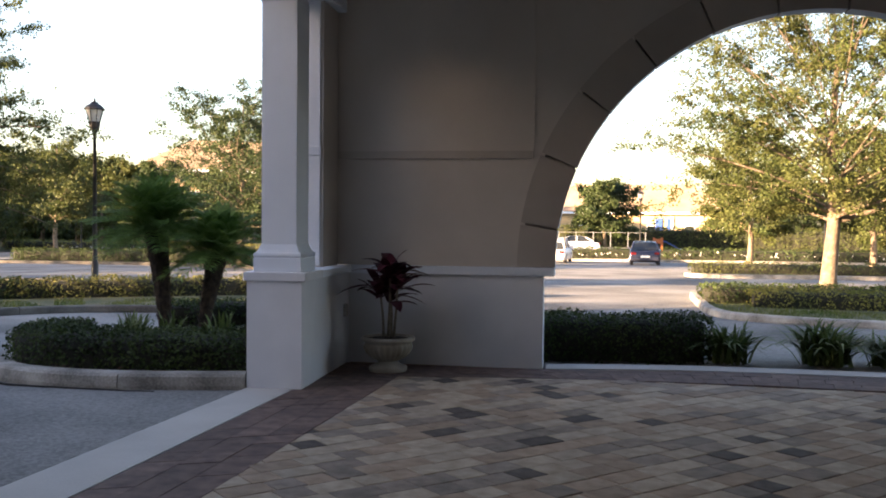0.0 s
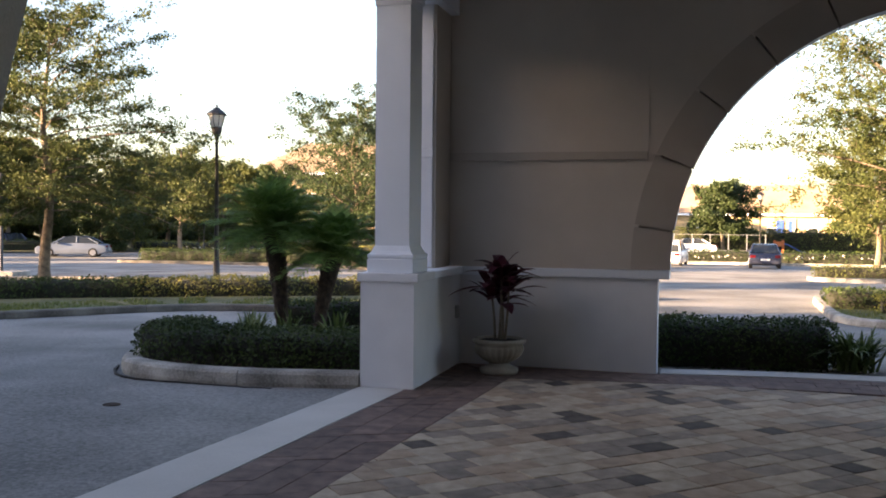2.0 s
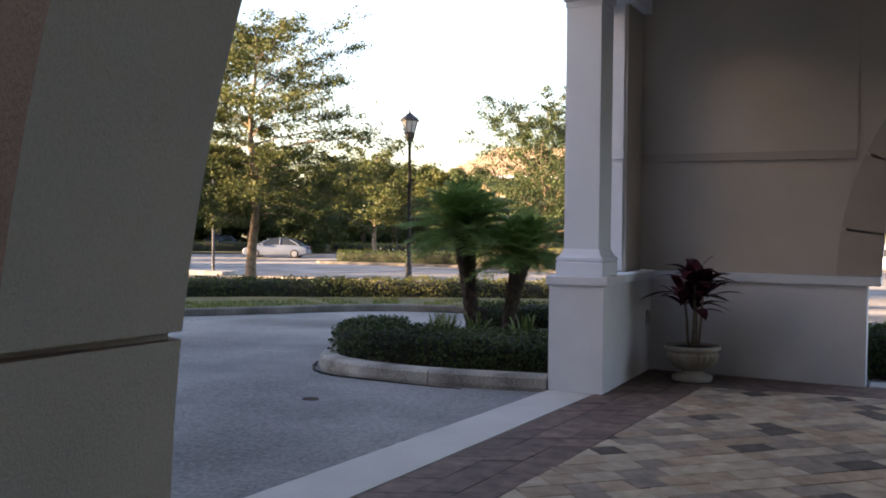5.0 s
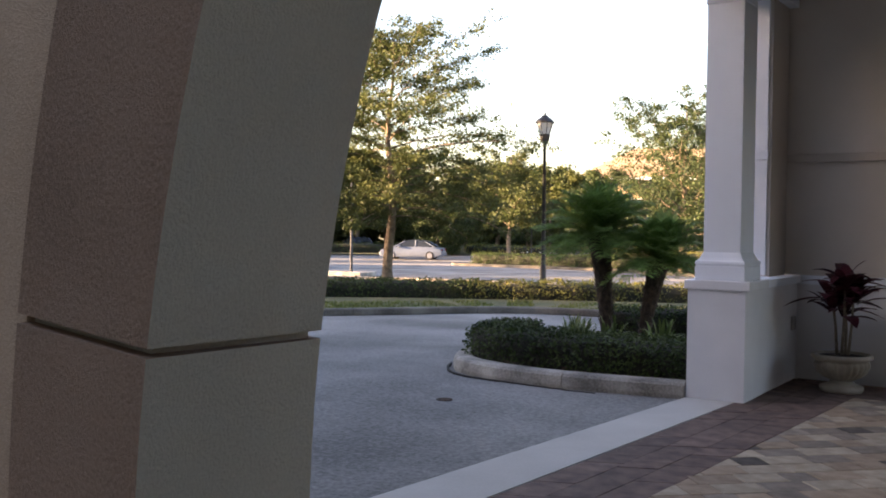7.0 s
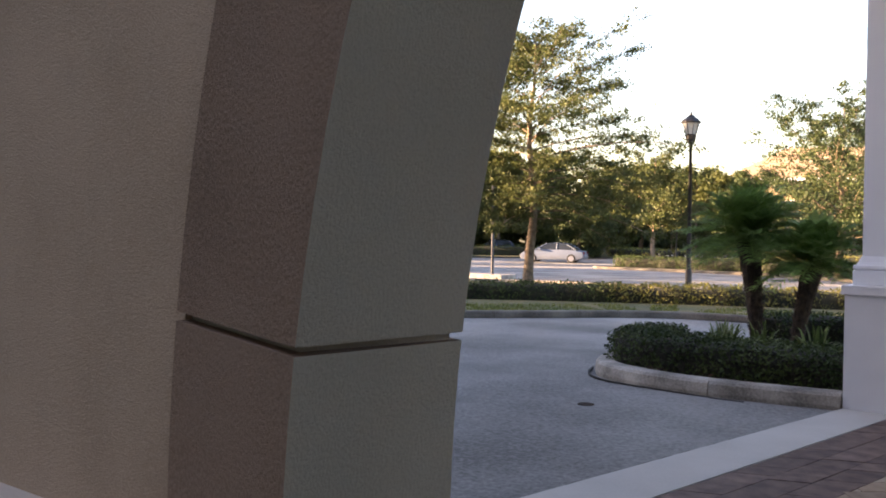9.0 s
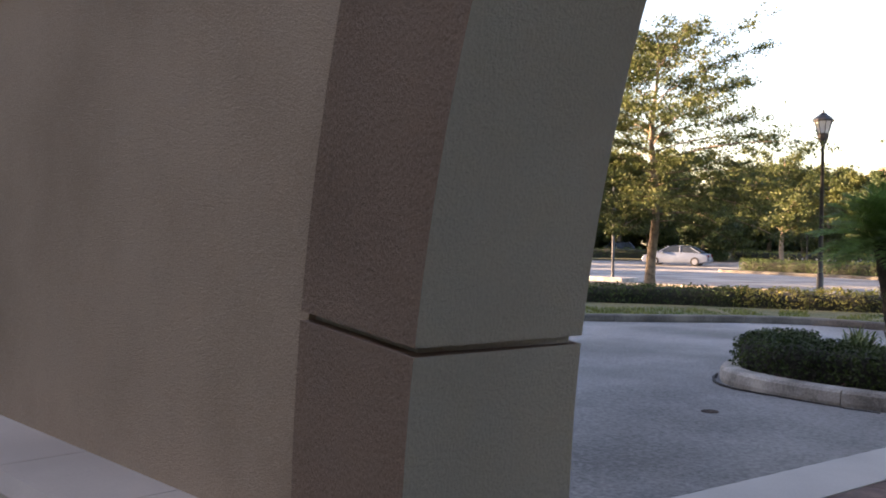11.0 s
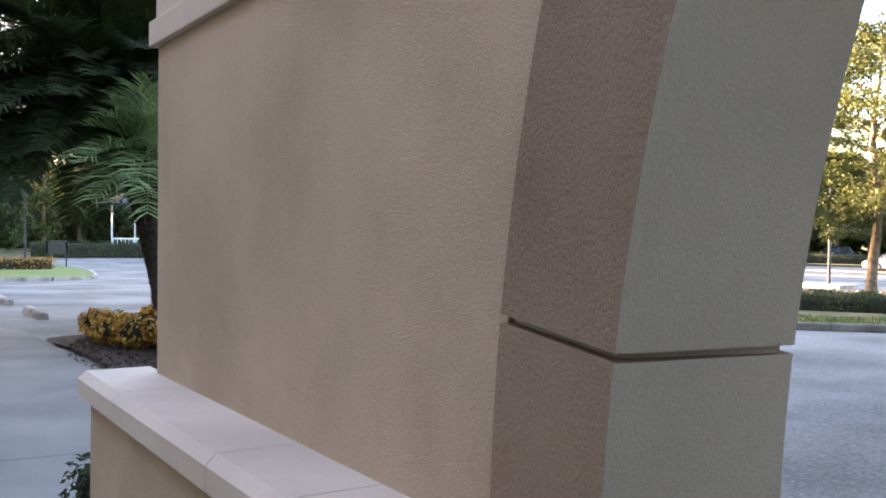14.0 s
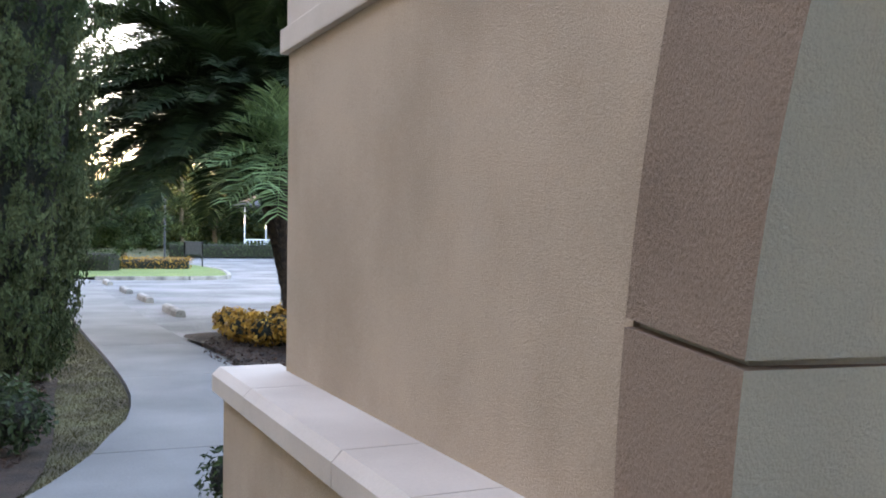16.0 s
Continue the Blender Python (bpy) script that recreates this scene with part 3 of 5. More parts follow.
raised("croton_bed", "dark mulch bed of the crotons", smooth_line([(-14.3, 1.3), (-12.8, 1.42), (-11.3, 1.56), (-9.6, 1.6), (-8.4, 2.1), (-8.5, 4), (-11, 5), (-13.6, 4.2), (-14.6, 2.6)], 0.4, True), M_MULCH, 0.06)
WISLE = smooth_line([(-38.9, 0.2), (-38.3, 2.4), (-38.6, 4.6), (-41.7, 5.5), (-54, 6.2), (-66, 4), (-66, -12), (-40, -12)], 1.0)
raised("west_island", "green lawn island at the end of the sidewalk", WISLE, M_GREEN, 0.1)
kerb("west_kerb", "concrete kerb round the green lawn island", WISLE[:24][::-1], 0.14, 0.18, 3)
raised("far_west_verge", "far lawn behind the west lot", [(-80, 8), (-80, 60), (-200, 80), (-200, -60), (-66, -60), (-66, 2)], M_GRASS, 0.08, 12)

# ---- the porch ----
floor = tagged(part("floor", boxed(-3.3, 7.6, 0.3, 10.3, -0.25, -0.022), M_JOINT), "sanded bedding under the porch pavers", "floor", kind="structure")
bm = bmesh.new()
prism(bm, [(-3.62, 1.0), (-3.12, 8.43), (-3.08, 8.47), (-2.672, 8.47), (-3.06, 1.0)], "z", -0.2, 0.004)
tagged(part("concrete_strip", bm, M_CONCRETE), "pale concrete strip edging the porch", "kerb strip", kind="structure")
crng = np.random.default_rng(17)


def crack(name, label, line, width, z):
    """A thin ragged strip of dirt lying in a joint or crack of the paving."""
    bm = bmesh.new()
    prev = None
    for i, (px, py) in enumerate(line):
        a, b = Vector(line[max(i - 1, 0)]), Vector(line[min(i + 1, len(line) - 1)])
        d = (b - a).normalized()
        w0, w1 = width * crng.uniform(0.25, 1.1, 2)
        off = crng.normal() * width * 0.3
        pair = [bm.verts.new((px - d.y * (off + w), py + d.x * (off + w), z)) for w in (w0, -w1)]
        low = [bm.verts.new((v.co.x, v.co.y, z - 0.03)) for v in pair]
        if prev:
            bm.faces.new((prev[0], prev[1], pair[1], pair[0]))
            bm.faces.new((prev[0], pair[0], low[0], prev[2]))
            bm.faces.new((prev[1], prev[3], low[1], pair[1]))
        prev = pair + low
    return tagged(part(name, bm, M_TAR), label, "joint", kind="structure")


crack("tar_joint", "dark ragged gap between asphalt and concrete strip", [(-3.635 + 0.5 * t + crng.normal() * 0.003, 1.0 + 7.43 * t) for t in np.linspace(0, 1, 90)], 0.017, -0.006)
crack("gutter_crack", "dark dirt line in the asphalt along the island kerb", [(x, y - 0.05 - 0.05 * math.sin(3 * x)) for x, y in smooth_line(ISLE[2:10], 0.08)], 0.016, -0.007)
arc = smooth_line([(-0.42, 10.16), (0.5, 10.32), (1.44, 10.37), (3.05, 10.29), (4.6, 10.1)], 0.4)
bm = bmesh.new()
prism(bm, arc + [(x, y + 0.34) for x, y in arc[::-1]], "z", -0.2, 0.006)
tagged(part("arch_threshold", bm, M_CONCRETE), "pale curved concrete threshold under the arch", "threshold", kind="structure")

# far wall with its arch
CX, CZ, RAD = 2.364, 1.083, 2.70
Y0, Y1 = 10.30, 10.52


def arch_plate(x0, x1, z0, z1, ya, yb, cx, cz, r):
    """A wall from x0 to x1 above z0, with the round arch cut out of it."""
    bm = bmesh.new()
    arcp = [(cx - r * math.cos(a), cz + r * math.sin(a)) for a in np.linspace(0, math.pi, 65)]
    n = len(arcp) - 1
    for k in range(n):
        a, b = arcp[k], arcp[k + 1]
        prism(bm, [a, b, (b[0], z1), (a[0], z1)], "y", ya, yb)
    prism(bm, [(x0, z0), (cx - r, z0), (cx - r, z1), (x0, z1)], "y", ya, yb)
    if x1 > cx + r:
        prism(bm, [(cx + r, z0), (x1, z0), (x1, z1), (cx + r, z1)], "y", ya, yb)
    bmesh.ops.remove_doubles(bm, verts=bm.verts, dist=1e-4)
    return bm


def voussoirs(parent, cx, cz, r0, r1, ya, yb, first, step, mats, gap=0.010, splay=0.0):
    """Arch blocks between radial joints; the soffit of a block may have its own colour."""
    edges = [0.0] + list(np.arange(first, 180 - 0.1, step)) + [180.0]
    for a0, a1 in zip(edges, edges[1:]):
        bm = bmesh.new()
        g = math.degrees(gap / r0) / 2
        lo, hi = radians(a0 + (g if a0 else 0)), radians(a1 - (g if a1 < 180 else 0))
        pts = [(cx - r0 * math.cos(a), cz + r0 * math.sin(a)) for a in np.linspace(lo, hi, 8)]
        pts += [(cx - r1 * math.cos(a), cz + r1 * math.sin(a)) for a in np.linspace(hi, lo, 8)]
        prism(bm, pts, "y", ya, yb)
        for v in bm.verts:
            if splay and v.co.y > (ya + yb) / 2 and math.hypot(v.co.x - cx, v.co.z - cz) < r0 + 0.01:
                v.co.x += splay * (cx - v.co.x) / r0
                v.co.z += splay * (cz - v.co.z) / r0
            elif splay and v.co.y < (ya + yb) / 2 and math.hypot(v.co.x - cx, v.co.z - cz) < r0 + 0.01:
                up = math.degrees(math.atan2(v.co.z - cz, abs(v.co.x - cx)))
                inset = (0.003 + 0.0008 * min(up, 20)) / r0
                v.co.x += inset * (cx - v.co.x)
                v.co.z += inset * (cz - v.co.z)
        bmesh.ops.recalc_face_normals(bm, faces=bm.faces)
        soff = [f for f in bm.faces if abs(f.normal.y) < 0.3 and max(abs(math.hypot(v.co.x - cx, v.co.z - cz) - r0) for v in f.verts) < 0.06 and len(f.verts) == 4]
        for f in soff:
            f.material_index = len(mats) - 1
        part("arch_block", bm, mats, parent)


def arch_ring(cx, cz, r0, r1, ya, yb, splay=0.0):
    """The solid half ring behind the arch blocks."""
    bm = bmesh.new()
    arcs = [(cx - math.cos(a), cz + math.sin(a), math.cos(a), math.sin(a)) for a in np.linspace(0, math.pi, 49)]
    rings = [[bm.verts.new((cx - r * c, y, cz + r * s)) for r, y in ((r0, ya), (r1, ya), (r1, yb), (r0 - splay, yb))] for _, _, c, s in arcs]
    for a, b in zip(rings, rings[1:]):
        for k in range(4):
            bm.faces.new((a[k], a[(k + 1) % 4], b[(k + 1) % 4], b[k]))
    bm.faces.new(rings[0])
    bm.faces.new(rings[-1])
    return bm


north = thing("wall_north", "beige stucco porch wall with a round arch", "wall", kind="structure")
part("upper_wall", arch_plate(-2.95, 7.5, 1.08, 4.6, Y0 + 0.012, Y1, CX, CZ, RAD + 0.36), M_WALL, north)
# white soffit: the lit rim of the arch is put into its colour
voussoirs(north, CX, CZ, RAD, RAD + 0.41, Y0 - 0.002, Y1 + 0.01, 8.65, 14.45, [M_ARCH, M_WHITE], gap=0.024)
part("arch_core", arch_ring(CX, CZ, RAD + 0.02, RAD + 0.38, Y0 + 0.1, Y1 - 0.02), M_ARCH, north)
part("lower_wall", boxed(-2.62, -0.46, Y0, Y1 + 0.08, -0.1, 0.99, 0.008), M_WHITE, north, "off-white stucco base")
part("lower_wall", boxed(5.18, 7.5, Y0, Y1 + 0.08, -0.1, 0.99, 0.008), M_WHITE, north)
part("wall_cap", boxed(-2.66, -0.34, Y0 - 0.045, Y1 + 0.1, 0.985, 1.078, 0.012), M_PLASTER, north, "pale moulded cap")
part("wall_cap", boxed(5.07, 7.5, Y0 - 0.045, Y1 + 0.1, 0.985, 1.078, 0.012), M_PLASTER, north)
part("band_course", boxed(-2.74, -0.585, Y0 - 0.018, Y0 + 0.02, 2.25, 2.335, 0.004), M_ARCH, north)
part("wall_panel", boxed(-2.72, -0.575, Y0 - 0.004, Y0 + 0.02, 2.335, 4.6), M_WALL, north)

# side wall, column and pilaster
side = thing("wall_west", "off-white low side wall with stone cap", "wall", kind="structure")
bm = bmesh.new()
prism(bm, [(-3.05, 8.95), (-2.603, 8.95), (-2.615, 10.32), (-3.05, 10.6)], "z", -0.1, 1.0)
part("lower_wall", bm, M_WHITE, side)
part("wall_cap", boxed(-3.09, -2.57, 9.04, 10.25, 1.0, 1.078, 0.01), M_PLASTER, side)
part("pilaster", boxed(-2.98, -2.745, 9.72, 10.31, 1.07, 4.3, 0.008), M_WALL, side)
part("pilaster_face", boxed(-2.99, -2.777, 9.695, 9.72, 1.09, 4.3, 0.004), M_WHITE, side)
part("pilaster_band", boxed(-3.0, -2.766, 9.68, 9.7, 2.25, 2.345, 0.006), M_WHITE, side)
part("wall_box", boxed(-2.64, -2.58, 10.06, 10.14, 0.52, 0.66, 0.01), M_GREYMETAL, side, "grey outlet box on the side wall")

post = thing("porch_column", "white painted square porch column on a tall plinth", "column", kind="structure")
bm = bmesh.new()
prism(bm, [(-3.118, 8.455), (-2.592, 8.46), (-2.60, 8.97), (-3.11, 8.9)], "z", -0.1, 1.0)
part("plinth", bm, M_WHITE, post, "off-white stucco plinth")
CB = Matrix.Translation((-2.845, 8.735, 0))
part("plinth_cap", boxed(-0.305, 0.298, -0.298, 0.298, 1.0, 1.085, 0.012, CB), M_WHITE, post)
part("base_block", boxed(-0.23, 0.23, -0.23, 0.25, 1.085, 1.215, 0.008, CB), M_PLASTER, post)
bm = bmesh.new()
rings = []
for h, w in ((1.215, 0.218), (1.235, 0.229), (1.258, 0.225), (1.268, 0.208), (1.29, 0.194), (1.33, 0.177), (1.34, 0.172)):
    rings.append([bm.verts.new(CB @ Vector((sx * w, sy * w + (0.03 if sy > 0 else 0), h))) for sx, sy in ((-1, -1), (1, -1), (1, 1), (-1, 1))])
for a, b in zip(rings, rings[1:]):
    for k in range(4):
        bm.faces.new((a[k], a[(k + 1) % 4], b[(k + 1) % 4], b[k]))
bm.faces.new(rings[0])
bm.faces.new(rings[-1])
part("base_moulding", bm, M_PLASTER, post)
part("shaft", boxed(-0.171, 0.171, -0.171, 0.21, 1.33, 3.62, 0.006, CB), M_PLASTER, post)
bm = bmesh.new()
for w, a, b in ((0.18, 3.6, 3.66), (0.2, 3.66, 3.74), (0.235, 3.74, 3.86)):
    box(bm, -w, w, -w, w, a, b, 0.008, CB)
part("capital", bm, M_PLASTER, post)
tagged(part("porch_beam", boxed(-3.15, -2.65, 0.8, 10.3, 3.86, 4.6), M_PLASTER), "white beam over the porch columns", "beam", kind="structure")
tagged(part("ceiling", boxed(-3.3, 7.7, 0.62, 10.6, 4.6, 4.75), M_CEIL), "plain painted porch ceiling", "ceiling", kind="structure")
tagged(part("porch_roof", boxed(-3.7, 8.1, 0.4, 11.0, 4.75, 5.4), M_ROOF), "tiled porch roof", "roof", kind="structure")
# out of view; added to close the east side and keep light out
tagged(part("wall_east", boxed(7.5, 7.75, -8.0, 10.6, -0.1, 4.6), M_WALL), "plain unseen wall added to close the porch against light", "wall", kind="structure")

# near wall, seen from outside; built along its own line, then turned
NEAR = Matrix.Translation((-3.075, 0.599, 0)) @ pose(0, 0, 0, 0, 0, 4.27)
SC = 2.10 + RAD
south = thing("wall_south", "tan textured stucco wall with a round arch", "wall", NEAR, kind="structure")
TH = 0.285
part("upper_wall", arch_plate(0, 9.9, 1.1, 4.6, 0, TH, SC, CZ, RAD + 0.2392), M_TAN, south)
voussoirs(south, SC, CZ, RAD, RAD + 0.240, -0.014, TH + 0.012, 6.93, 14.3, [M_BROWN, M_GREY], gap=0.0125, splay=0.034)
part("arch_core", arch_ring(SC, CZ, RAD + 0.012, RAD + 0.2385, 0.012, TH - 0.004, 0.034), M_GREY, south)
bm = bmesh.new()
box(bm, 1.85, 2.112, -0.014, TH + 0.012, -0.1, 1.083)
box(bm, SC + RAD - 0.0, SC + RAD + 0.25, -0.014, TH + 0.012, -0.1, 1.083)
bmesh.ops.recalc_face_normals(bm, faces=bm.faces)
part("arch_leg", bm, M_GREY, south)
part("lower_wall", boxed(-0.15, 2.098, -0.172, TH, -0.1, 1.02, 0.006), M_TAN, south)
part("lower_wall", boxed(SC + RAD + 0.251, 9.9, -0.205, TH, -0.1, 1.02, 0.006), M_TAN, south)
joints = [-0.185, 0.30, 1.12, 1.50, 2.09]
for a, b in zip(joints, joints[1:]):
    bm = boxed(a + 0.002, b - 0.002, -0.208, 0.02, 1.022, 1.1)
    es = [e for e in bm.edges if all(v.co.y < -0.19 and v.co.z > 1.09 for v in e.verts)]
    if a < 0:
        es += [e for e in bm.edges if all(v.co.x < 0 and v.co.z > 1.09 for v in e.verts)] + [e for e in bm.edges if all(v.co.x < 0 and v.co.y < -0.19 for v in e.verts)]
    bmesh.ops.bevel(bm, geom=list(set(es)), offset=0.024, segments=1, affect="EDGES", profile=0.5)
    part("cap_stone", bm, M_CAP, south, "pale cast-stone ledge piece")
part("band_course", boxed(-0.035, 1.62, -0.022, 0.01, 2.128, 2.207, 0.005), M_CAP, south)
part("wall_panel", boxed(-0.004, 1.62, -0.006, 0.01, 2.207, 4.6), M_CAP, south)

# unseen wall added behind the camera: closes the place, blocks the low sun
tagged(part("sun_block_wall", boxed(-36.9, 16, -9.0, -8.0, -1.5, 11.5), M_TAN), "plain unseen wall added to block the low sun", "wall", kind="structure")


# ---- planting ----
hedge("hedge", "clipped dark green hedge in the kerbed island", [(-3.2, 9.0), (-4.3, 8.92), (-5.2, 8.98), (-5.6, 9.25), (-5.72, 9.7)], 0.75, 0.34, M_HEDGE, 0.1, 1800, 0.05)
hedge("hedge", "clipped dark green hedge behind the palms", [(-5.4, 12.4), (-4.6, 12.9), (-3.1, 13.0)], 0.7, 0.4, M_HEDGE, 0.1, 1000, 0.055)
hedge("hedge", "dark clipped hedge on the verge", [(-19, 14.2), (-16.2, 16.8), (-14.2, 18.3), (-12.7, 19.1)], 1.0, 0.47, M_HEDGE, 0.0, 450, 0.075)
hedge("hedge", "yellow-green clipped hedge on the verge", [(-12.3, 19.3), (-10.1, 20.5), (-7.8, 21.6), (-5.5, 22.3), (-3.2, 22.6)], 0.9, 0.45, M_HEDGEMIX, 0.0, 450, 0.075, wob=0.1)
hedge("hedge", "dark green hedge outside the arch", [(-0.55, 11.35), (0.4, 11.4), (1.05, 11.45)], 0.8, 0.5, M_HEDGE, 0.0, 1500, 0.05)
hedge("hedge", "low green hedge on the sunlit island", [(2.95, 21.6), (4.6, 21.9), (7, 21.9), (10, 21.9)], 1.0, 0.45, M_HEDGE, 0.0, 450, 0.07)
hedge("hedge", "golden clipped hedge on the sunlit island", [(3.7, 20.4), (5.6, 20.3), (8, 20.2), (11, 20.2)], 0.8, 0.42, M_HEDGEGOLD, 0.0, 450, 0.07)
hedge("hedge", "low hedge on the farther lot island", [(4.7, 40.6), (9, 41), (14, 41.4), (20, 41.8)], 1.0, 0.5, M_OAKGOLD, 0.05, 220, 0.09, wob=0.12)
hedge("hedge", "low hedge at the end of the lot", [(-6, 69), (4, 68.8), (12, 68.6), (22, 68.2), (32, 68)], 1.0, 0.7, M_HEDGE, 0.1, 90, 0.15, wob=0.12)
hedge("hedge", "low hedge on the planted lot island", [(-31.5, 49.8), (-26, 48.6), (-21, 47.2), (-15, 43.6)], 1.4, 0.62, M_HEDGE, 0.1, 230, 0.11, wob=0.1)
hedge("hedge", "hedge under the far trees", [(-58, 61), (-52, 65), (-48, 69)], 1.4, 0.8, M_HEDGE, 0.1, 60, 0.16)
hedge("hedge", "golden shrubs under the far trees", [(-46, 71), (-36, 69), (-26, 66), (-14, 64)], 1.3, 0.7, M_HEDGEGOLD, 0.1, 70, 0.16, wob=0.2)
hedge("hedge", "tall sunlit hedge before the playground", [(-2, 96), (10, 95), (24, 93), (40, 91)], 2.0, 2.0, M_OAKGOLD, 0.1, 110, 0.17, wob=0.1)
hedge("hedge", "clipped green shrub on the lawn island", [(-49.5, -0.6), (-48.5, 0.6)], 1.6, 0.9, M_HEDGE, 0.1, 120, 0.12)
hedge("hedge", "orange croton hedge on the lawn island", [(-52, 1.6), (-51.5, 4.4)], 1.2, 0.55, M_CROTON, 0.1, 150, 0.11)
hedge("hedge", "grey-green hedge across the west lot", [(-79, 6.5), (-79, 11), (-78.5, 17)], 1.6, 1.1, M_DARKLEAF, 0.1, 70, 0.16)
for k, (bx, by, br, bh) in enumerate(((-13.0, 2.0, 0.42, 0.42), (-13.9, 2.0, 0.42, 0.4), (-12.3, 2.25, 0.45, 0.5), (-11.6, 2.5, 0.42, 0.46), (-10.9, 2.7, 0.45, 0.5), (-13.2, 2.8, 0.45, 0.55), (-12.4, 3.1, 0.5, 0.6), (-11.5, 3.3, 0.5, 0.55))):
    bush("croton_bush", "orange-yellow croton bush in the mulch bed", bx, by, br, bh, M_CROTON, 0.085, 900, 60 + k, 0.05)
bush("shrub", "glossy green shrub in the mulch bed", -6.95, -0.68, 0.48, 0.56, M_DARKLEAF, 0.062, 3200, 71, 0.0)
bush("shrub", "small green shrub beside the wall", -5.35, 0.92, 0.3, 0.4, M_HEDGE, 0.055, 1500, 72, 0.0)


def strap_plant(label, x, y, r, h, n, seed, mat=None):
    """A tuft of long arching strap leaves."""
    rng = np.random.default_rng(seed)
    top = thing("lily_clump", label, "plant", Matrix.Translation((x, y, ground_z(x, y) + 0.0)))
    V, F = [], []
    for i in range(n):
        a, l, b = rng.uniform(0, 2 * math.pi), rng.uniform(0.7, 1.1), rng.uniform(0.25, 1.0)
        w = 0.018 * rng.uniform(0.8, 1.4)
        ca, sa = math.cos(a), math.sin(a)
        o = (rng.normal() * 0.12 * r, rng.normal() * 0.12 * r)
        k0 = len(V)
        for j in range(6):
            t = j / 5
            d = r * b * l * t ** 1.2
            z = h * l * (1.55 * t - (0.35 + 0.75 * b) * t * t * 1.1)
            ww = w * (1 - t ** 2.5) + 0.001
            V += [(o[0] + ca * d - sa * ww, o[1] + sa * d + ca * ww, z), (o[0] + ca * d + sa * ww, o[1] + sa * d - ca * ww, z)]
        F += [(k0 + 2 * j, k0 + 2 * j + 1, k0 + 2 * j + 3, k0 + 2 * j + 2) for j in range(5)]
    raw("foliage", V, F, mat or M_STRAP, top)
    return top


strap_plant("arching green lily clump at the hedge's end", 1.62, 11.35, 0.75, 0.48, 190, 1)
strap_plant("arching green lily clump beyond the arch", 2.72, 11.4, 0.92, 0.56, 260, 2)
strap_plant("arching green lily clump beyond the arch", 3.45, 11.45, 0.75, 0.42, 200, 3)
strap_plant("arching green lily clump beyond the arch", 4.1, 11.4, 0.6, 0.5, 120, 4)
for k, (px, py) in enumerate(((-5.25, 10.4), (-4.9, 10.7), (-4.2, 10.6), (-3.5, 10.9), (-5.6, 11.2))):
    strap_plant("small green strap-leaved clump under the palms", px, py, 0.4, 0.56, 60, 10 + k)


def frond(rng, V, F, L, rise, a, base, leaflet, n, bend=1.0, width=0.012):
    """A feather frond: an arching rib with two rows of leaflets."""
    ca, sa = math.cos(a), math.sin(a)
    pts = []
    for j in range(9):
        t = j / 8
        d = L * (t * math.cos(rise) + 0.1 * t * t)
        z = L * (t * math.sin(rise) - 0.62 * bend * t * t)
        pts.append(Vector((base[0] + ca * d, base[1] + sa * d, base[2] + z)))
    k0 = len(V)
    for j, p in enumerate(pts):
        w = 0.014 * (1 - j / 9)
        V += [(p.x - sa * w, p.y + ca * w, p.z), (p.x + sa * w, p.y - ca * w, p.z)]
    F += [(k0 + 2 * j, k0 + 2 * j + 1, k0 + 2 * j + 3, k0 + 2 * j + 2) for j in range(8)]
    for i in range(n):
        t = 0.12 + 0.88 * i / n
        q = pts[int(t * 7.99)].lerp(pts[min(8, int(t * 7.99) + 1)], t * 7.99 % 1)
        fwd = (pts[min(8, int(t * 7.99) + 1)] - pts[int(t * 7.99)]).normalized()
        for s in (-1, 1):
            side_v = Vector((-sa * s, ca * s, 0.45))
            d = (side_v * 0.85 + fwd * (0.45 + 0.5 * t) + Vector((rng.normal() * 0.1, rng.normal() * 0.1, rng.normal() * 0.12))).normalized()
            ll = leaflet * (0.55 + 0.7 * math.sin(math.pi * min(1, t * 0.9 + 0.1))) * rng.uniform(0.85, 1.15)
            e = q + d * ll - Vector((0, 0, 0.2 * ll))
            m = q + d * ll * 0.5
            w = fwd * width
            b = len(V)
            V += [tuple(q - w * 0.5), tuple(m - w), tuple(e), tuple(m + w), tuple(q + w * 0.5)]
            F.append((b, b + 1, b + 2, b + 3, b + 4))


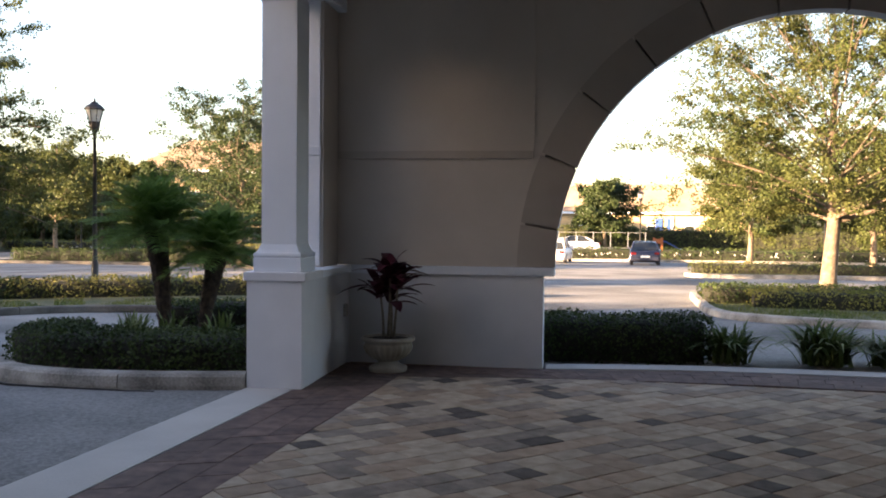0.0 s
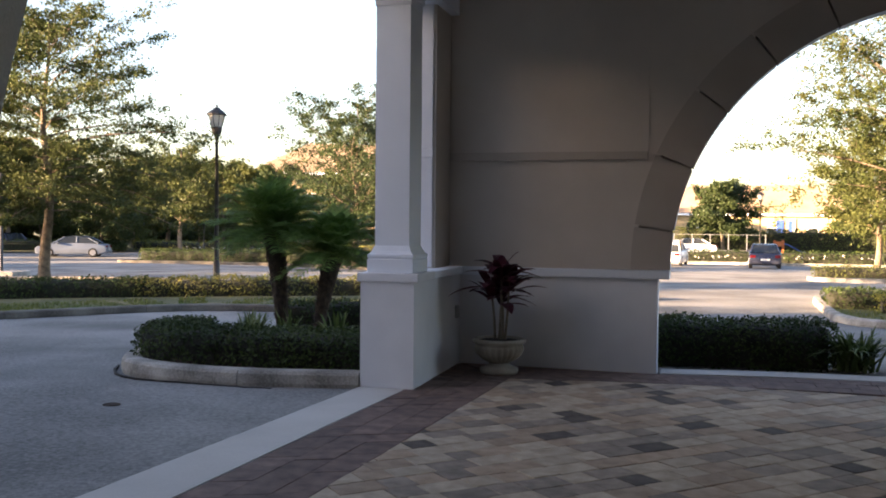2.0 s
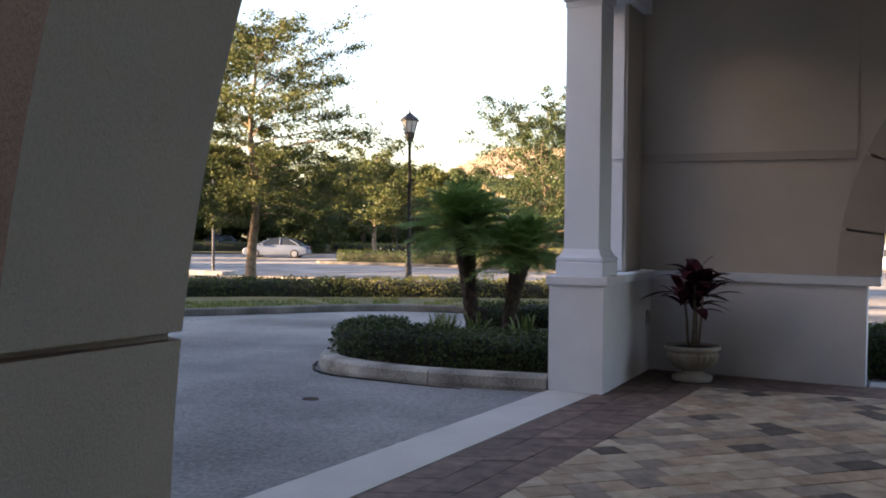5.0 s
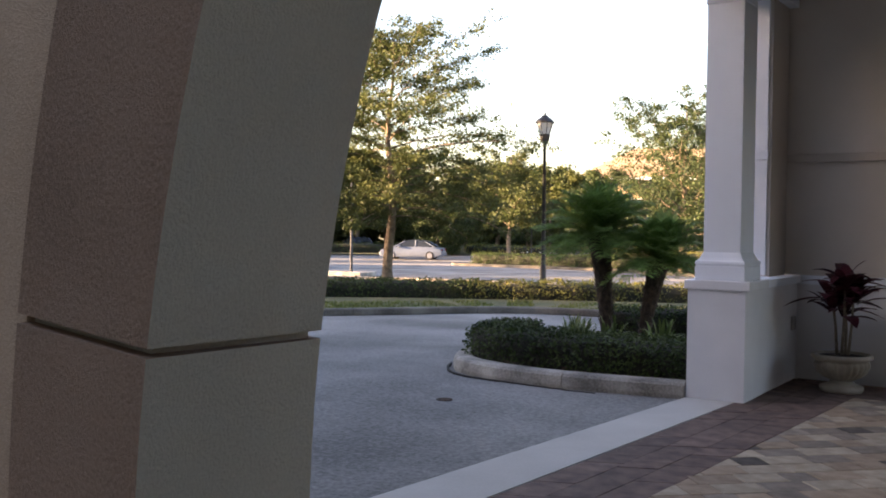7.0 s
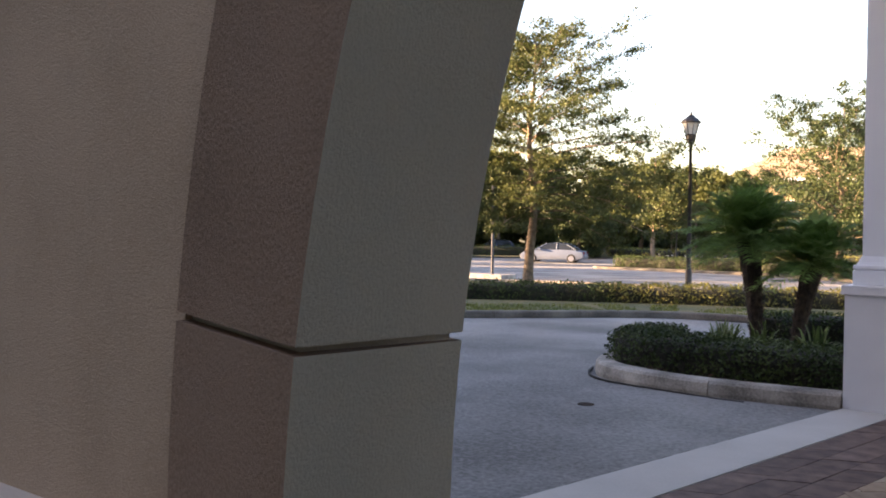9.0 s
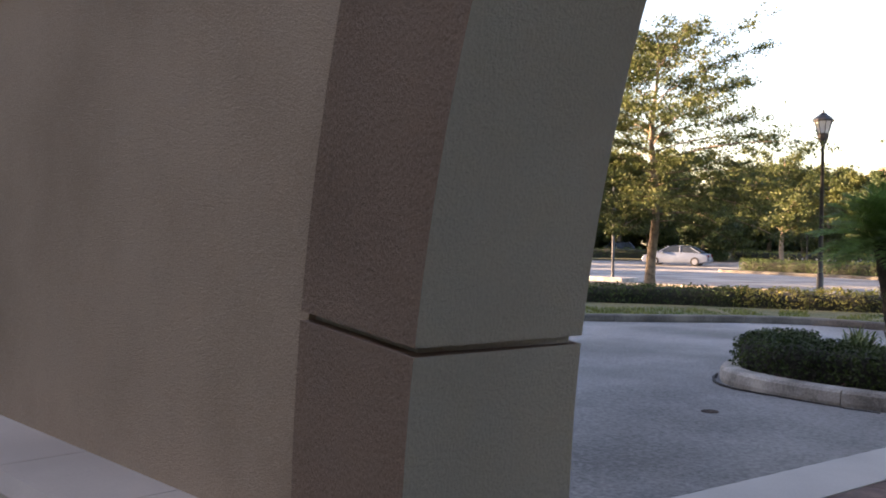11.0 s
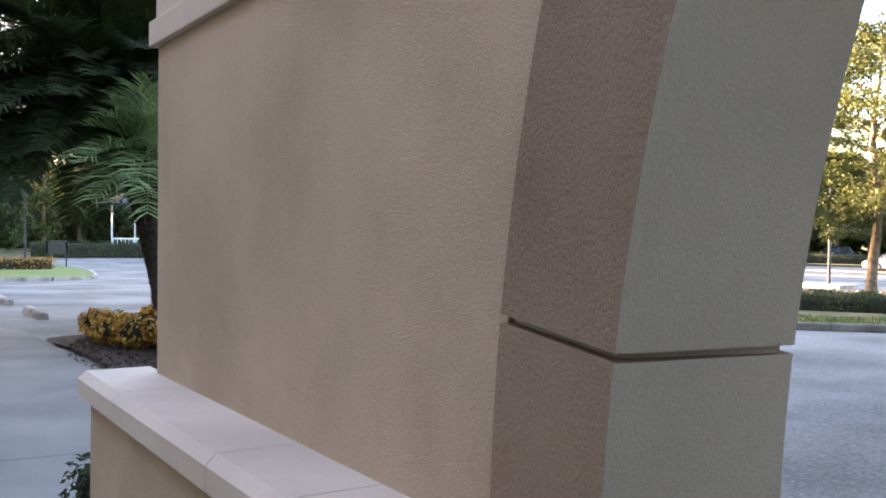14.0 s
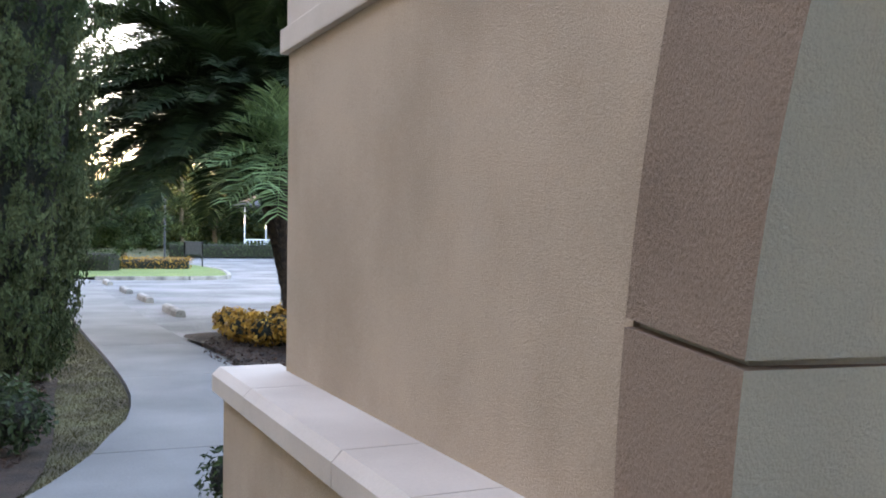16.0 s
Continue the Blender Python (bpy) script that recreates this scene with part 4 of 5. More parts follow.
def palm(label, x, y, z0, trunk_h, trunk_r, lean, fronds, L, leaflet, n, seed, mat, bend=1.0, low=-0.5):
    rng = np.random.default_rng(seed)
    top = thing("palm", label, "palm", Matrix.Translation((x, y, ground_z(x, y) + z0)))
    bm = bmesh.new()
    k = 14
    path = [Vector((lean[0] * (i / k) ** 1.4, lean[1] * (i / k) ** 1.4, trunk_h * i / k)) for i in range(k + 1)]
    tube(bm, path, [trunk_r * (0.55 + 0.5 * (i / k) ** 1.3) for i in range(k + 1)], 10)
    for i in range(int(trunk_h * 75)):
        t = (i + 0.5) / int(trunk_h * 75)
        a = i * 2.4
        p = path[int(t * k)].lerp(path[min(k, int(t * k) + 1)], t * k % 1)
        d = Vector((math.cos(a), math.sin(a), 0))
        r = trunk_r * (0.58 + 0.42 * t ** 1.3)
        s = Vector((-d.y, d.x, 0)) * 0.03
        q = p + d * r
        vs = [bm.verts.new(v) for v in (q - s, q + s, q + d * (0.03 + 0.045 * t) + Vector((0, 0, 0.06 + 0.05 * t)))]
        bm.faces.new(vs)
    part("trunk", bm, M_PALMBARK, top)
    base = path[-1]
    for i in range(fronds):
        f = i / fronds
        V, F = [], []
        rise = 1.45 - (1.45 - low) * f ** 1.15 + rng.normal() * 0.1
        frond(rng, V, F, L * (1.06 - 0.3 * f) * rng.uniform(0.85, 1.1), rise, i * 2.39996 + rng.normal() * 0.15, base, leaflet, n, bend * rng.uniform(0.8, 1.2), 0.0065 if L < 0.95 else 0.015 if L < 1.2 else 0.027)
        raw("frond", V, F, mat, top)
    return top


palm("small feathery palm with a shaggy dark trunk", -5.30, 11.45, 0.1, 1.38, 0.14, (-0.16, 0.05), 76, 0.92, 0.26, 50, 21, M_PALM, 0.6, -0.12)
palm("small feathery palm with a leaning shaggy trunk", -4.80, 11.45, 0.1, 1.08, 0.125, (0.2, 0.0), 64, 0.80, 0.24, 46, 22, M_PALM, 0.6, -0.12)
palm("small feathery palm in the croton bed", -12.5, 2.46, 0.05, 2.5, 0.11, (0.0, -0.12), 36, 1.15, 0.46, 24, 23, M_PALMGREY, 0.62, -0.75)
palm("large date palm with drooping fronds, coloured dark as if backlit", -14.6, 2.95, 0.0, 3.6, 0.2, (-0.1, -0.8), 132, 3.0, 0.5, 84, 24, M_PALMBACKLIT, 0.62, -0.5)
palm("large date palm with drooping fronds, coloured dark as if backlit", -19.5, 3.95, 0.0, 5.6, 0.2, (0.0, -1.2), 120, 3.7, 0.6, 84, 25, M_PALMBACKLIT, 0.66, -0.6)


def cypress(label, x, y, height, r, seed):
    rng = np.random.default_rng(seed)
    top = thing("cypress", label, "tree", Matrix.Translation((x, y, 0)))
    part("trunk", tube(bmesh.new(), [(0, 0, 0), (0, 0, height * 0.9)], [0.09, 0.02], 8), M_BARK, top)
    tufts, per = 3000, 44
    f = rng.uniform(0.02, 1, tufts)
    a = rng.uniform(0, 2 * math.pi, tufts)
    lob = 1 + 0.08 * np.sin(5 * a + 9 * f) + 0.06 * np.sin(9 * f * height + 3 * a)
    rr = r * np.interp(f, (0, 0.06, 0.15, 0.3, 0.48, 0.65, 0.85, 1), (0.35, 0.66, 0.76, 0.9, 1.0, 0.92, 0.55, 0.08)) * lob * rng.uniform(0.72, 1.06, tufts)
    out = np.stack([np.cos(a), np.sin(a), 0 * a], 1)
    base = out * (rr - 0.1)[:, None] + np.stack([0 * f, 0 * f, f * height - 0.1], 1)
    axis = out * 0.5 + np.array((0, 0, 1.0)) + rng.normal(scale=0.18, size=(tufts, 3))
    axis *= (rng.uniform(0.14, 0.3, tufts) / np.linalg.norm(axis, axis=1))[:, None]
    pick = np.repeat(np.arange(tufts), per)
    u = rng.uniform(0, 1, tufts * per)
    pos = base[pick] + axis[pick] * u[:, None] + rng.normal(size=(tufts * per, 3)) * (0.036 * (1 - u) + 0.008)[:, None]
    leaves("foliage", pos, out[pick] + np.array((0, 0, 0.25)), 0.056, M_CYPRESS, top, 0.42, jitter=0.5, droop=-1.5)
    # solid core, its near-black colour painting the shade inside the cypress
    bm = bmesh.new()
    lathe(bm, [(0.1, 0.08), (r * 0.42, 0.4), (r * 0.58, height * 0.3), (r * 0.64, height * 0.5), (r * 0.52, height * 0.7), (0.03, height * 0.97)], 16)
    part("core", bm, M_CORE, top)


cypress("tall dark green columnar cypress", -10.0, -0.80, 7.2, 1.0, 31)

tree("young oak with loose sunlit branches and a pale trunk", -16.9, 21.7, 8.0, 3.25, 2.2, 0.165, M_OAK, 41, "cone", 2.6, 0.085, clumps=190, lop=0.36)
tree("broad oak with yellow-green leaves and a stout trunk", 5.95, 24.6, 7.9, 4.7, 2.3, 0.21, M_OAKGOLD, 42, "vase", 3.7, 0.08, clumps=156)
tree("oak on the farther lot island", 8.0, 49.0, 6.6, 3.2, 2.2, 0.17, M_OAKGOLD, 43, "vase", 1.8, 0.17, clumps=70)
tree("oak on the farther lot island", 14.2, 50.5, 7.6, 3.8, 2.3, 0.19, M_OAKGOLD, 44, "vase", 1.8, 0.17, clumps=70)
tree("round dark green tree at the lot's end", 1.6, 88.0, 6.6, 3.0, 1.9, 0.2, M_DARKLEAF, 45, "round", 1.6, 0.26, clumps=66)
tree("slender oak behind the planted lot island", -37.8, 63.6, 8.8, 3.7, 2.9, 0.2, M_OAK, 46, "vase", 1.4, 0.2, clumps=66)
# the dark leaf material puts this oak's shade into its colour
tree("spreading oak beyond the palms, leaves coloured dark as shade", -16.3, 43.6, 8.5, 4.4, 2.0, 0.2, M_DARKLEAF, 47, "vase", 2.1, 0.13, clumps=100)
tree("dense dark magnolia by the parked car", -47.1, 67.1, 5.6, 2.5, 0.5, 0.18, M_DARKLEAF, 48, "round", 2.0, 0.22, clumps=66)
tree("far oak with a broad dark crown", -57.7, 69.0, 8.6, 4.6, 2.8, 0.25, M_OAK, 49, "vase", 1.2, 0.28, clumps=60)
tree("dark green tree on the lawn island", -62.0, 1.9, 6.4, 2.9, 1.5, 0.22, M_DARKLEAF, 50, "round", 2.2, 0.22, clumps=66)
rng = np.random.default_rng(99)
# trees with y of -8 and below are unseen, added to block the low sun
far = [(-74, 60), (-66, 84), (-50, 88), (-40, 92), (-30, 96), (-90, 20), (-92, 8), (-96, -4), (-88, 34), (-84, 48), (-95, -16), (-70, -14), (-80, 72), (-72, 92), (-62, 100), (-12, 84),
       (22, 72), (30, 80), (27, 96), (38, 76), (24, 112), (-42, -9.5), (-47, -9), (-52, -9), (-57, -8), (-63, -10), (-88, -15), (-86, -25), (-79, -35), (-93, -35), (-74, -46), (-84, -46), (-90, 42), (-94, 28), (-86, 62), (-100, 12),
       (-42, 78), (-45, 96), (-55, 90), (-27, 102), (-68, 72), (-76, 82), (-38.5, 77), (-30, 75), (-34.5, 73), (-26, 72), (-50, 76), (-64, 64)]
FARMATS = (M_OAK, M_OAKGOLD, M_DARKLEAF)
kinds = []
for i, (x, y) in enumerate(far):
    # the unseen sun-blocking trees far to the southwest grow tallest
    grow = 1.5 if x < -70 and y < -12 else 1.3 if x < -70 else 0.9 if y < -5 else 0.86
    if i < 9:
        kinds.append(tree("far tree with a full crown in evening light, also placed unseen for shade", x, y, 10 * grow, 4.8, 1.8, 0.24, FARMATS[i % 3], 100 + i, "vase" if i % 2 else "round", 1.25, 0.33, group="far trees", clumps=60))
    else:
        size = rng.uniform(0.85, 1.12) * grow / (0.86 if i % 9 < 5 and i % 9 > 0 else 1.3)
        copy_thing(kinds[i % 9], Matrix.Translation((x, y, ground_z(x, y) - 0.05)) @ pose(0, 0, 0, 0, 0, rng.uniform(0, 360)) @ Matrix.Diagonal((size, size, size * rng.uniform(0.9, 1.05), 1)))


def woods(label, a0, a1, r, height, n, seed):
    """A far belt of woodland, one mass of leaves with a ragged top."""
    rng = np.random.default_rng(seed)
    a = rng.uniform(radians(a0), radians(a1), n)
    top_h = height * (0.72 + 0.16 * np.sin(a * 31) + 0.12 * np.sin(a * 67 + 1) + 0.08 * np.sin(a * 143))
    rr = r + rng.uniform(-5, 5, n)
    z = top_h * rng.uniform(0, 1, n) ** 0.8
    pos = np.stack([-np.sin(a) * rr, np.cos(a) * rr, z - 1.2], 1)
    nrm = np.stack([np.sin(a), -np.cos(a), 0.5 + 0 * a], 1)
    belt = leaves("woods", pos, nrm, 1.1, M_OAK, None, 0.7)
    return tagged(belt, label, "trees", kind="stuff")


woods("far belt of dark woodland", 11, 62, 122, 9.5, 26000, 81)
woods("far belt of dark woodland", 62, 97, 112, 10.0, 20000, 82)
# hidden from the camera: a tall belt added to cut off the low sun
woods("tall unseen leaf belt added to shade lot and road", 90.5, 140, 105, 21.5, 21000, 83)

# ---- furniture and fixtures ----
def urn_plant(x, y):
    u = thing("urn", "weathered fluted stone urn on a low foot", "planter", Matrix.Translation((x, y, 0)))
    part("foot", lathe(bmesh.new(), [(0.19, 0.0), (0.2, 0.02), (0.2, 0.05), (0.16, 0.065), (0.11, 0.09), (0.1, 0.12)], 28), M_URN, u, smooth=True)
    prof = [(0.1, 0.11, 0.3), (0.16, 0.14, 1), (0.22, 0.19, 1), (0.25, 0.25, 1), (0.245, 0.285, 0.6), (0.235, 0.3, 0), (0.255, 0.31, 0), (0.278, 0.325, 0), (0.28, 0.35, 0), (0.265, 0.362, 0), (0.235, 0.36, 0), (0.23, 0.33, 0)]
    part("bowl", lathe(bmesh.new(), prof, 96, ripple=0.011, lobes=24), M_URN, u, "cream fluted bowl", smooth=True)
    part("soil", lathe(bmesh.new(), [(0.232, 0.31), (0.228, 0.338), (0.1, 0.35)], 24), M_SOIL, u)
    rng = np.random.default_rng(5)
    t = thing("ti_plant", "burgundy-leaved ti plant on bare stems in an urn", "plant", Matrix.Translation((x, y, 0.335)))
    V, F = [], []
    for sx, sy, ex, ey, h in ((-0.05, 0.02, -0.1, 0.0, 0.58), (0.0, -0.02, 0.02, -0.03, 0.78), (0.05, 0.02, 0.09, 0.03, 0.66), (0.02, 0.05, 0.0, 0.1, 0.52)):
        bm = bmesh.new()
        tube(bm, [(sx, sy, -0.02), ((sx + ex) / 2 + 0.01, (sy + ey) / 2, h / 2), (ex, ey, h)], [0.016, 0.013, 0.011], 7)
        part("stem", bm, M_STEM, t, smooth=True)
        for i in range(17):
            a = i * 2.4 + rng.normal() * 0.2
            L = rng.uniform(0.28, 0.46)
            rise = rng.uniform(0.05, 1.3)
            ca, sa = math.cos(a), math.sin(a)
            z0 = h - 0.16 + 0.18 * i / 17
            w = rng.uniform(0.045, 0.07)
            k0 = len(V)
            for j in range(6):
                s = j / 5
                d = L * s * math.cos(rise) + 0.02
                z = z0 + L * (s * math.sin(rise) - 0.34 * s * s)
                ww = w * math.sin(math.pi * (0.12 + 0.88 * s)) ** 0.8
                V += [(ex + ca * d - sa * ww, ey + sa * d + ca * ww, z + 0.2 * ww), (ex + ca * d, ey + sa * d, z), (ex + ca * d + sa * ww, ey + sa * d - ca * ww, z + 0.2 * ww)]
            for j in range(5):
                b = k0 + 3 * j
                F += [(b, b + 1, b + 4, b + 3), (b + 1, b + 2, b + 5, b + 4)]
    raw("foliage", V, F, M_TI, t)


urn_plant(-2.04, 9.72)


def lamp_post(label, x, y, height, base=0.0):
    t = thing("street_lamp", label, "lamp", Matrix.Translation((x, y, ground_z(x, y) + base)))
    h = height - 0.95
    part("pole", lathe(bmesh.new(), [(0.13, 0), (0.13, 0.12), (0.095, 0.18), (0.09, 0.6), (0.065, 0.68), (0.06, 1.0), (0.04, h), (0.06, h + 0.01), (0.065, h + 0.05), (0.04, h + 0.08)], 16), M_BLACK, t, smooth=True)
    part("lantern_base", lathe(bmesh.new(), [(0.05, h + 0.05), (0.09, h + 0.12), (0.12, h + 0.14), (0.15, h + 0.28), (0.155, h + 0.33), (0.13, h + 0.35)], 8), M_BLACK, t)
    part("lantern_glass", lathe(bmesh.new(), [(0.13, h + 0.33), (0.225, h + 0.66), (0.14, h + 0.665)], 8), M_LAMPGLASS, t, "frosted lantern glass")
    bm = bmesh.new()
    for k in range(8):
        a = 2 * math.pi * k / 8
        tube(bm, [(0.137 * math.cos(a), 0.137 * math.sin(a), h + 0.33), (0.231 * math.cos(a), 0.231 * math.sin(a), h + 0.66)], [0.009, 0.009], 5)
    part("lantern_cage", bm, M_BLACK, t)
    part("lantern_roof", lathe(bmesh.new(), [(0.275, h + 0.65), (0.28, h + 0.68), (0.2, h + 0.76), (0.12, h + 0.81), (0.09, h + 0.85), (0.025, h + 0.88), (0.03, h + 0.91), (0.006, h + 0.97)], 8), M_BLACK, t)
    return t


lamp_post("black lamp post with a glass lantern", -12.75, 23.3, 4.9, 0.12)
lamp_post("black lamp post with a glass lantern beside the far lot", -36.8, 65.3, 5.0, 0.1)
lamp_post("black lamp post with a glass lantern at the lot's end", 3.9, 72.0, 5.0, 0.1)


def plain_post(label, x, y, h, r, mat, name="sign_post"):
    t = thing(name, label, "post", Matrix.Translation((x, y, ground_z(x, y))))
    part("pole", lathe(bmesh.new(), [(r * 1.4, 0), (r * 1.4, 0.15), (r, 0.2), (r * 0.8, h)], 12), mat, t, smooth=True)
    return t


p = plain_post("slim dark light pole on a concrete pad", -25.6, 30.3, 4.6, 0.06, M_BLACK, "light_pole")
part("pad", boxed(-1.2, 0.9, -0.5, 0.5, -0.1, 0.16, 0.03), M_KERB, p)
plain_post("slim grey light pole in the lot", 10.4, 44.2, 3.2, 0.04, M_BLACK, "light_pole")
plain_post("slim dark light pole in the lot", 8.75, 27.0, 3.6, 0.045, M_BLACK, "light_pole")
for k, (x, y) in enumerate(((-19.58, 1.55), (-24.3, 1.25), (-28.7, 0.95), (-34.5, 0.55))):
    if k == 0:
        stop = thing("wheel_stop", "weathered concrete wheel stop beside the sidewalk", "wheel stop", Matrix.Translation((x, y, ground_z(x, y))) @ pose(0, 0, 0, 0, 0, 4), group="wheel stops")
        bm = bmesh.new()
        prism(bm, [(-0.1, -0.02), (-0.085, 0.1), (-0.05, 0.13), (0.05, 0.13), (0.085, 0.1), (0.1, -0.02)], "x", -0.9, 0.9)
        part("block", bm, M_KERB, stop)
        for dx in (-0.6, 0.6):
            part("pin", lathe(bmesh.new(), [(0.012, 0.12), (0.012, 0.136)], 8, dx), M_GREYMETAL, stop)
    else:
        copy_thing(stop, Matrix.Translation((x, y, ground_z(x, y))) @ pose(0, 0, 0, 0, 0, 4))
drain = thing("drain_cover", "small dark round cover in the asphalt", "drain", Matrix.Translation((-4.84, 7.04, -0.012)))
part("cover", lathe(bmesh.new(), [(0.075, -0.02), (0.075, 0.006), (0.065, 0.008), (0.06, 0.004), (0.03, 0.005)], 20), M_MULCH, drain)


def car(label, m, paint, L=4.6, W=1.78, H=1.44, wagon=False):
    c = thing("car", label, "car", m)
    k = L / 4.6
    low = [(-2.28, 0.32), (-2.3, 0.62), (-2.2, 0.86), (-1.4, 0.95), (-0.6, 0.97), (0.7, 0.96), (1.3, 0.92), (2.1, 0.74), (2.28, 0.55), (2.26, 0.28), (1.75, 0.2), (-1.8, 0.2)]
    bm = prism(bmesh.new(), [(x * k, z) for x, z in low], "y", -W / 2, W / 2)
    bmesh.ops.bevel(bm, geom=[e for e in bm.edges if abs(e.verts[0].co.y - e.verts[1].co.y) < 0.01], offset=0.09, segments=3, affect="EDGES", profile=0.6)
    part("body", bm, paint, c, smooth=True)
    roof = [(-2.05, 0.93), (-1.85, 1.32), (-1.3, H - 0.03), (-0.1, H), (0.35, H - 0.05), (1.25, 0.92)] if wagon else [(-1.75, 0.95), (-1.05, 1.36), (-0.6, H - 0.02), (0.0, H), (0.4, H - 0.05), (1.25, 0.92)]

    def cabin(inset, shrink, top):
        bm = bmesh.new()
        a, b = [], []
        for x, z in roof:
            f = (z - 0.92) / (H - 0.92)
            w = W / 2 - 0.07 - 0.17 * f + inset
            x2 = x * k * shrink
            a.append(bm.verts.new((x2, -w, z + top)))
            b.append(bm.verts.new((x2, w, z + top)))
        bm.faces.new(a)
        bm.faces.new(b)
        for i in range(len(a)):
            j = (i + 1) % len(a)
            bm.faces.new((a[i], a[j], b[j], b[i]))
        return bm
    part("cabin_glass", cabin(0, 1, 0), M_GLASSDARK, c, "dark tinted windows")
    i0, i1 = 1, 4
    for s in (-1, 1):
        for ax, az, bx, bz, r in ((roof[0][0], roof[0][1], roof[1][0], roof[1][1], 0.04), (roof[-2][0], roof[-2][1], roof[-1][0], roof[-1][1], 0.035), (-0.35, 0.95, -0.35, H - 0.02, 0.035)):
            wa, wb = (W / 2 - 0.07 - 0.17 * (z - 0.92) / (H - 0.92) for z in (az, bz))
            part("pillar", tube(bmesh.new(), [(ax * k, s * wa, az), (bx * k, s * wb, bz)], [r, r], 6), paint, c)
    bm = bmesh.new()
    rows_ = [[bm.verts.new((roof[i][0] * k, s * (W / 2 - 0.05 - 0.17 * (roof[i][1] - 0.92) / (H - 0.92)), roof[i][1] + 0.012)) for s in (-1, -0.5, 0.5, 1)] for i in range(i0, i1 + 1)]
    for a, b in zip(rows_, rows_[1:]):
        for q in range(3):
            bm.faces.new((a[q], a[q + 1], b[q + 1], b[q]))
    bmesh.ops.solidify(bm, geom=bm.faces[:], thickness=0.03)
    part("roof", bm, paint, c)
    for x in (-1.4 * k, 1.38 * k):
        for s in (-1, 1):
            bm = lathe(bmesh.new(), [(0.2, -0.1), (0.31, -0.1), (0.325, -0.06), (0.325, 0.06), (0.31, 0.1), (0.2, 0.1)], 24)
            bmesh.ops.transform(bm, verts=bm.verts, matrix=Matrix.Translation((x, s * (W / 2 - 0.09), 0.325)) @ pose(0, 0, 0, 90))
            wheel = part("wheel", bm, M_TYRE, c)
            bm = lathe(bmesh.new(), [(0.05, -0.105), (0.2, -0.108), (0.21, -0.09), (0.21, 0.09), (0.2, 0.108), (0.05, 0.105)], 20)
            bmesh.ops.transform(bm, verts=bm.verts, matrix=Matrix.Translation((x, s * (W / 2 - 0.085), 0.325)) @ pose(0, 0, 0, 90))
            part("rim", bm, M_RIM, wheel)
    for s in (-1, 1):
        part("tail_light", boxed(-2.31 * k, -2.15 * k, s * 0.68 - 0.15, s * 0.68 + 0.15, 0.66, 0.82, 0.02), M_RED, c, "red tail light")
        part("headlight", boxed(2.0 * k, 2.2 * k, s * 0.64 - 0.16, s * 0.64 + 0.16, 0.56, 0.7, 0.02), M_LAMPGLASS, c)
        part("mirror", boxed(0.75 * k, 0.92 * k, s * (W / 2 + 0.06) - 0.09, s * (W / 2 + 0.06) + 0.09, 0.92, 1.05, 0.03), paint, c)
    part("number_plate", boxed(-2.325 * k, -2.3 * k, -0.26, 0.26, 0.5, 0.62), M_CARWHITE, c, "plain pale plate")
    part("bumper", boxed(-2.36 * k, -2.2 * k, -W / 2 + 0.08, W / 2 - 0.08, 0.3, 0.5, 0.05), paint, c)
    return c


def at(x, y, turn):
    return Matrix.Translation((x, y, ground_z(x, y))) @ pose(0, 0, 0, 0, 0, turn)


car("silver hatchback parked beside the verge", at(-42.5, 57.4, 204), M_SILVER, 4.8, 1.78, 1.46)
car("dark blue sedan seen from behind, parked", at(3.55, 60.5, 88), M_CARBLUE)
car("white sport utility car parked in the lot", at(-2.05, 62.0, 85), M_CARWHITE, 4.5, 1.85, 1.62, True)
car("pale sedan parked beyond the fence", at(-1.2, 86.0, 178), M_CARWHITE, 4.7, 1.8, 1.45)
car("dark sedan parked under the far trees", at(-55.5, 66.5, 150), M_CARBLUE)


def house(label, x, y, turn, w, d, h, roof_h, cols, rows_n, wall, columns=False):
    t = thing("house", label, "house", at(x, y, turn))
    part("wall", boxed(-w / 2, w / 2, -d / 2, d / 2, -0.3, h), wall, t)
    bm = bmesh.new()
    o = 0.6
    lo = [bm.verts.new(v) for v in ((-w / 2 - o, -d / 2 - o, h), (w / 2 + o, -d / 2 - o, h), (w / 2 + o, d / 2 + o, h), (-w / 2 - o, d / 2 + o, h))]
    r = [bm.verts.new((-w / 2 + d / 2, 0, h + roof_h)), bm.verts.new((w / 2 - d / 2, 0, h + roof_h))]
    for f in ((lo[0], lo[1], r[1], r[0]), (lo[1], lo[2], r[1]), (lo[2], lo[3], r[0], r[1]), (lo[3], lo[0], r[0]), tuple(lo)):
        bm.faces.new(f)
    part("roof", bm, M_ROOF, t)
    part("fascia", boxed(-w / 2 - o, w / 2 + o, -d / 2 - o - 0.04, -d / 2 - o, h - 0.2, h + 0.05), M_PLASTER, t)
    for i in range(cols):
        for j in range(rows_n):
            cx, cz = -w / 2 + w * (i + 0.5) / cols, 1.0 + 2.9 * j
            win = part("window", boxed(cx - 0.62, cx + 0.62, -d / 2 - 0.05, -d / 2 + 0.05, cz - 0.06, cz + 1.36), M_PLASTER, t)
            part("pane", boxed(cx - 0.54, cx + 0.54, -d / 2 - 0.07, -d / 2 - 0.05, cz + 0.02, cz + 1.28), M_WINDOW, win)
    return t


house("yellow stucco building with a tan hip roof", 5.5, 122, 0, 26, 12, 3.9, 3.6, 6, 1, M_HOUSE)
house("cream house with a hip roof behind trees", -14, 126, 4, 16, 11, 3.6, 3.2, 4, 1, M_HOUSE)
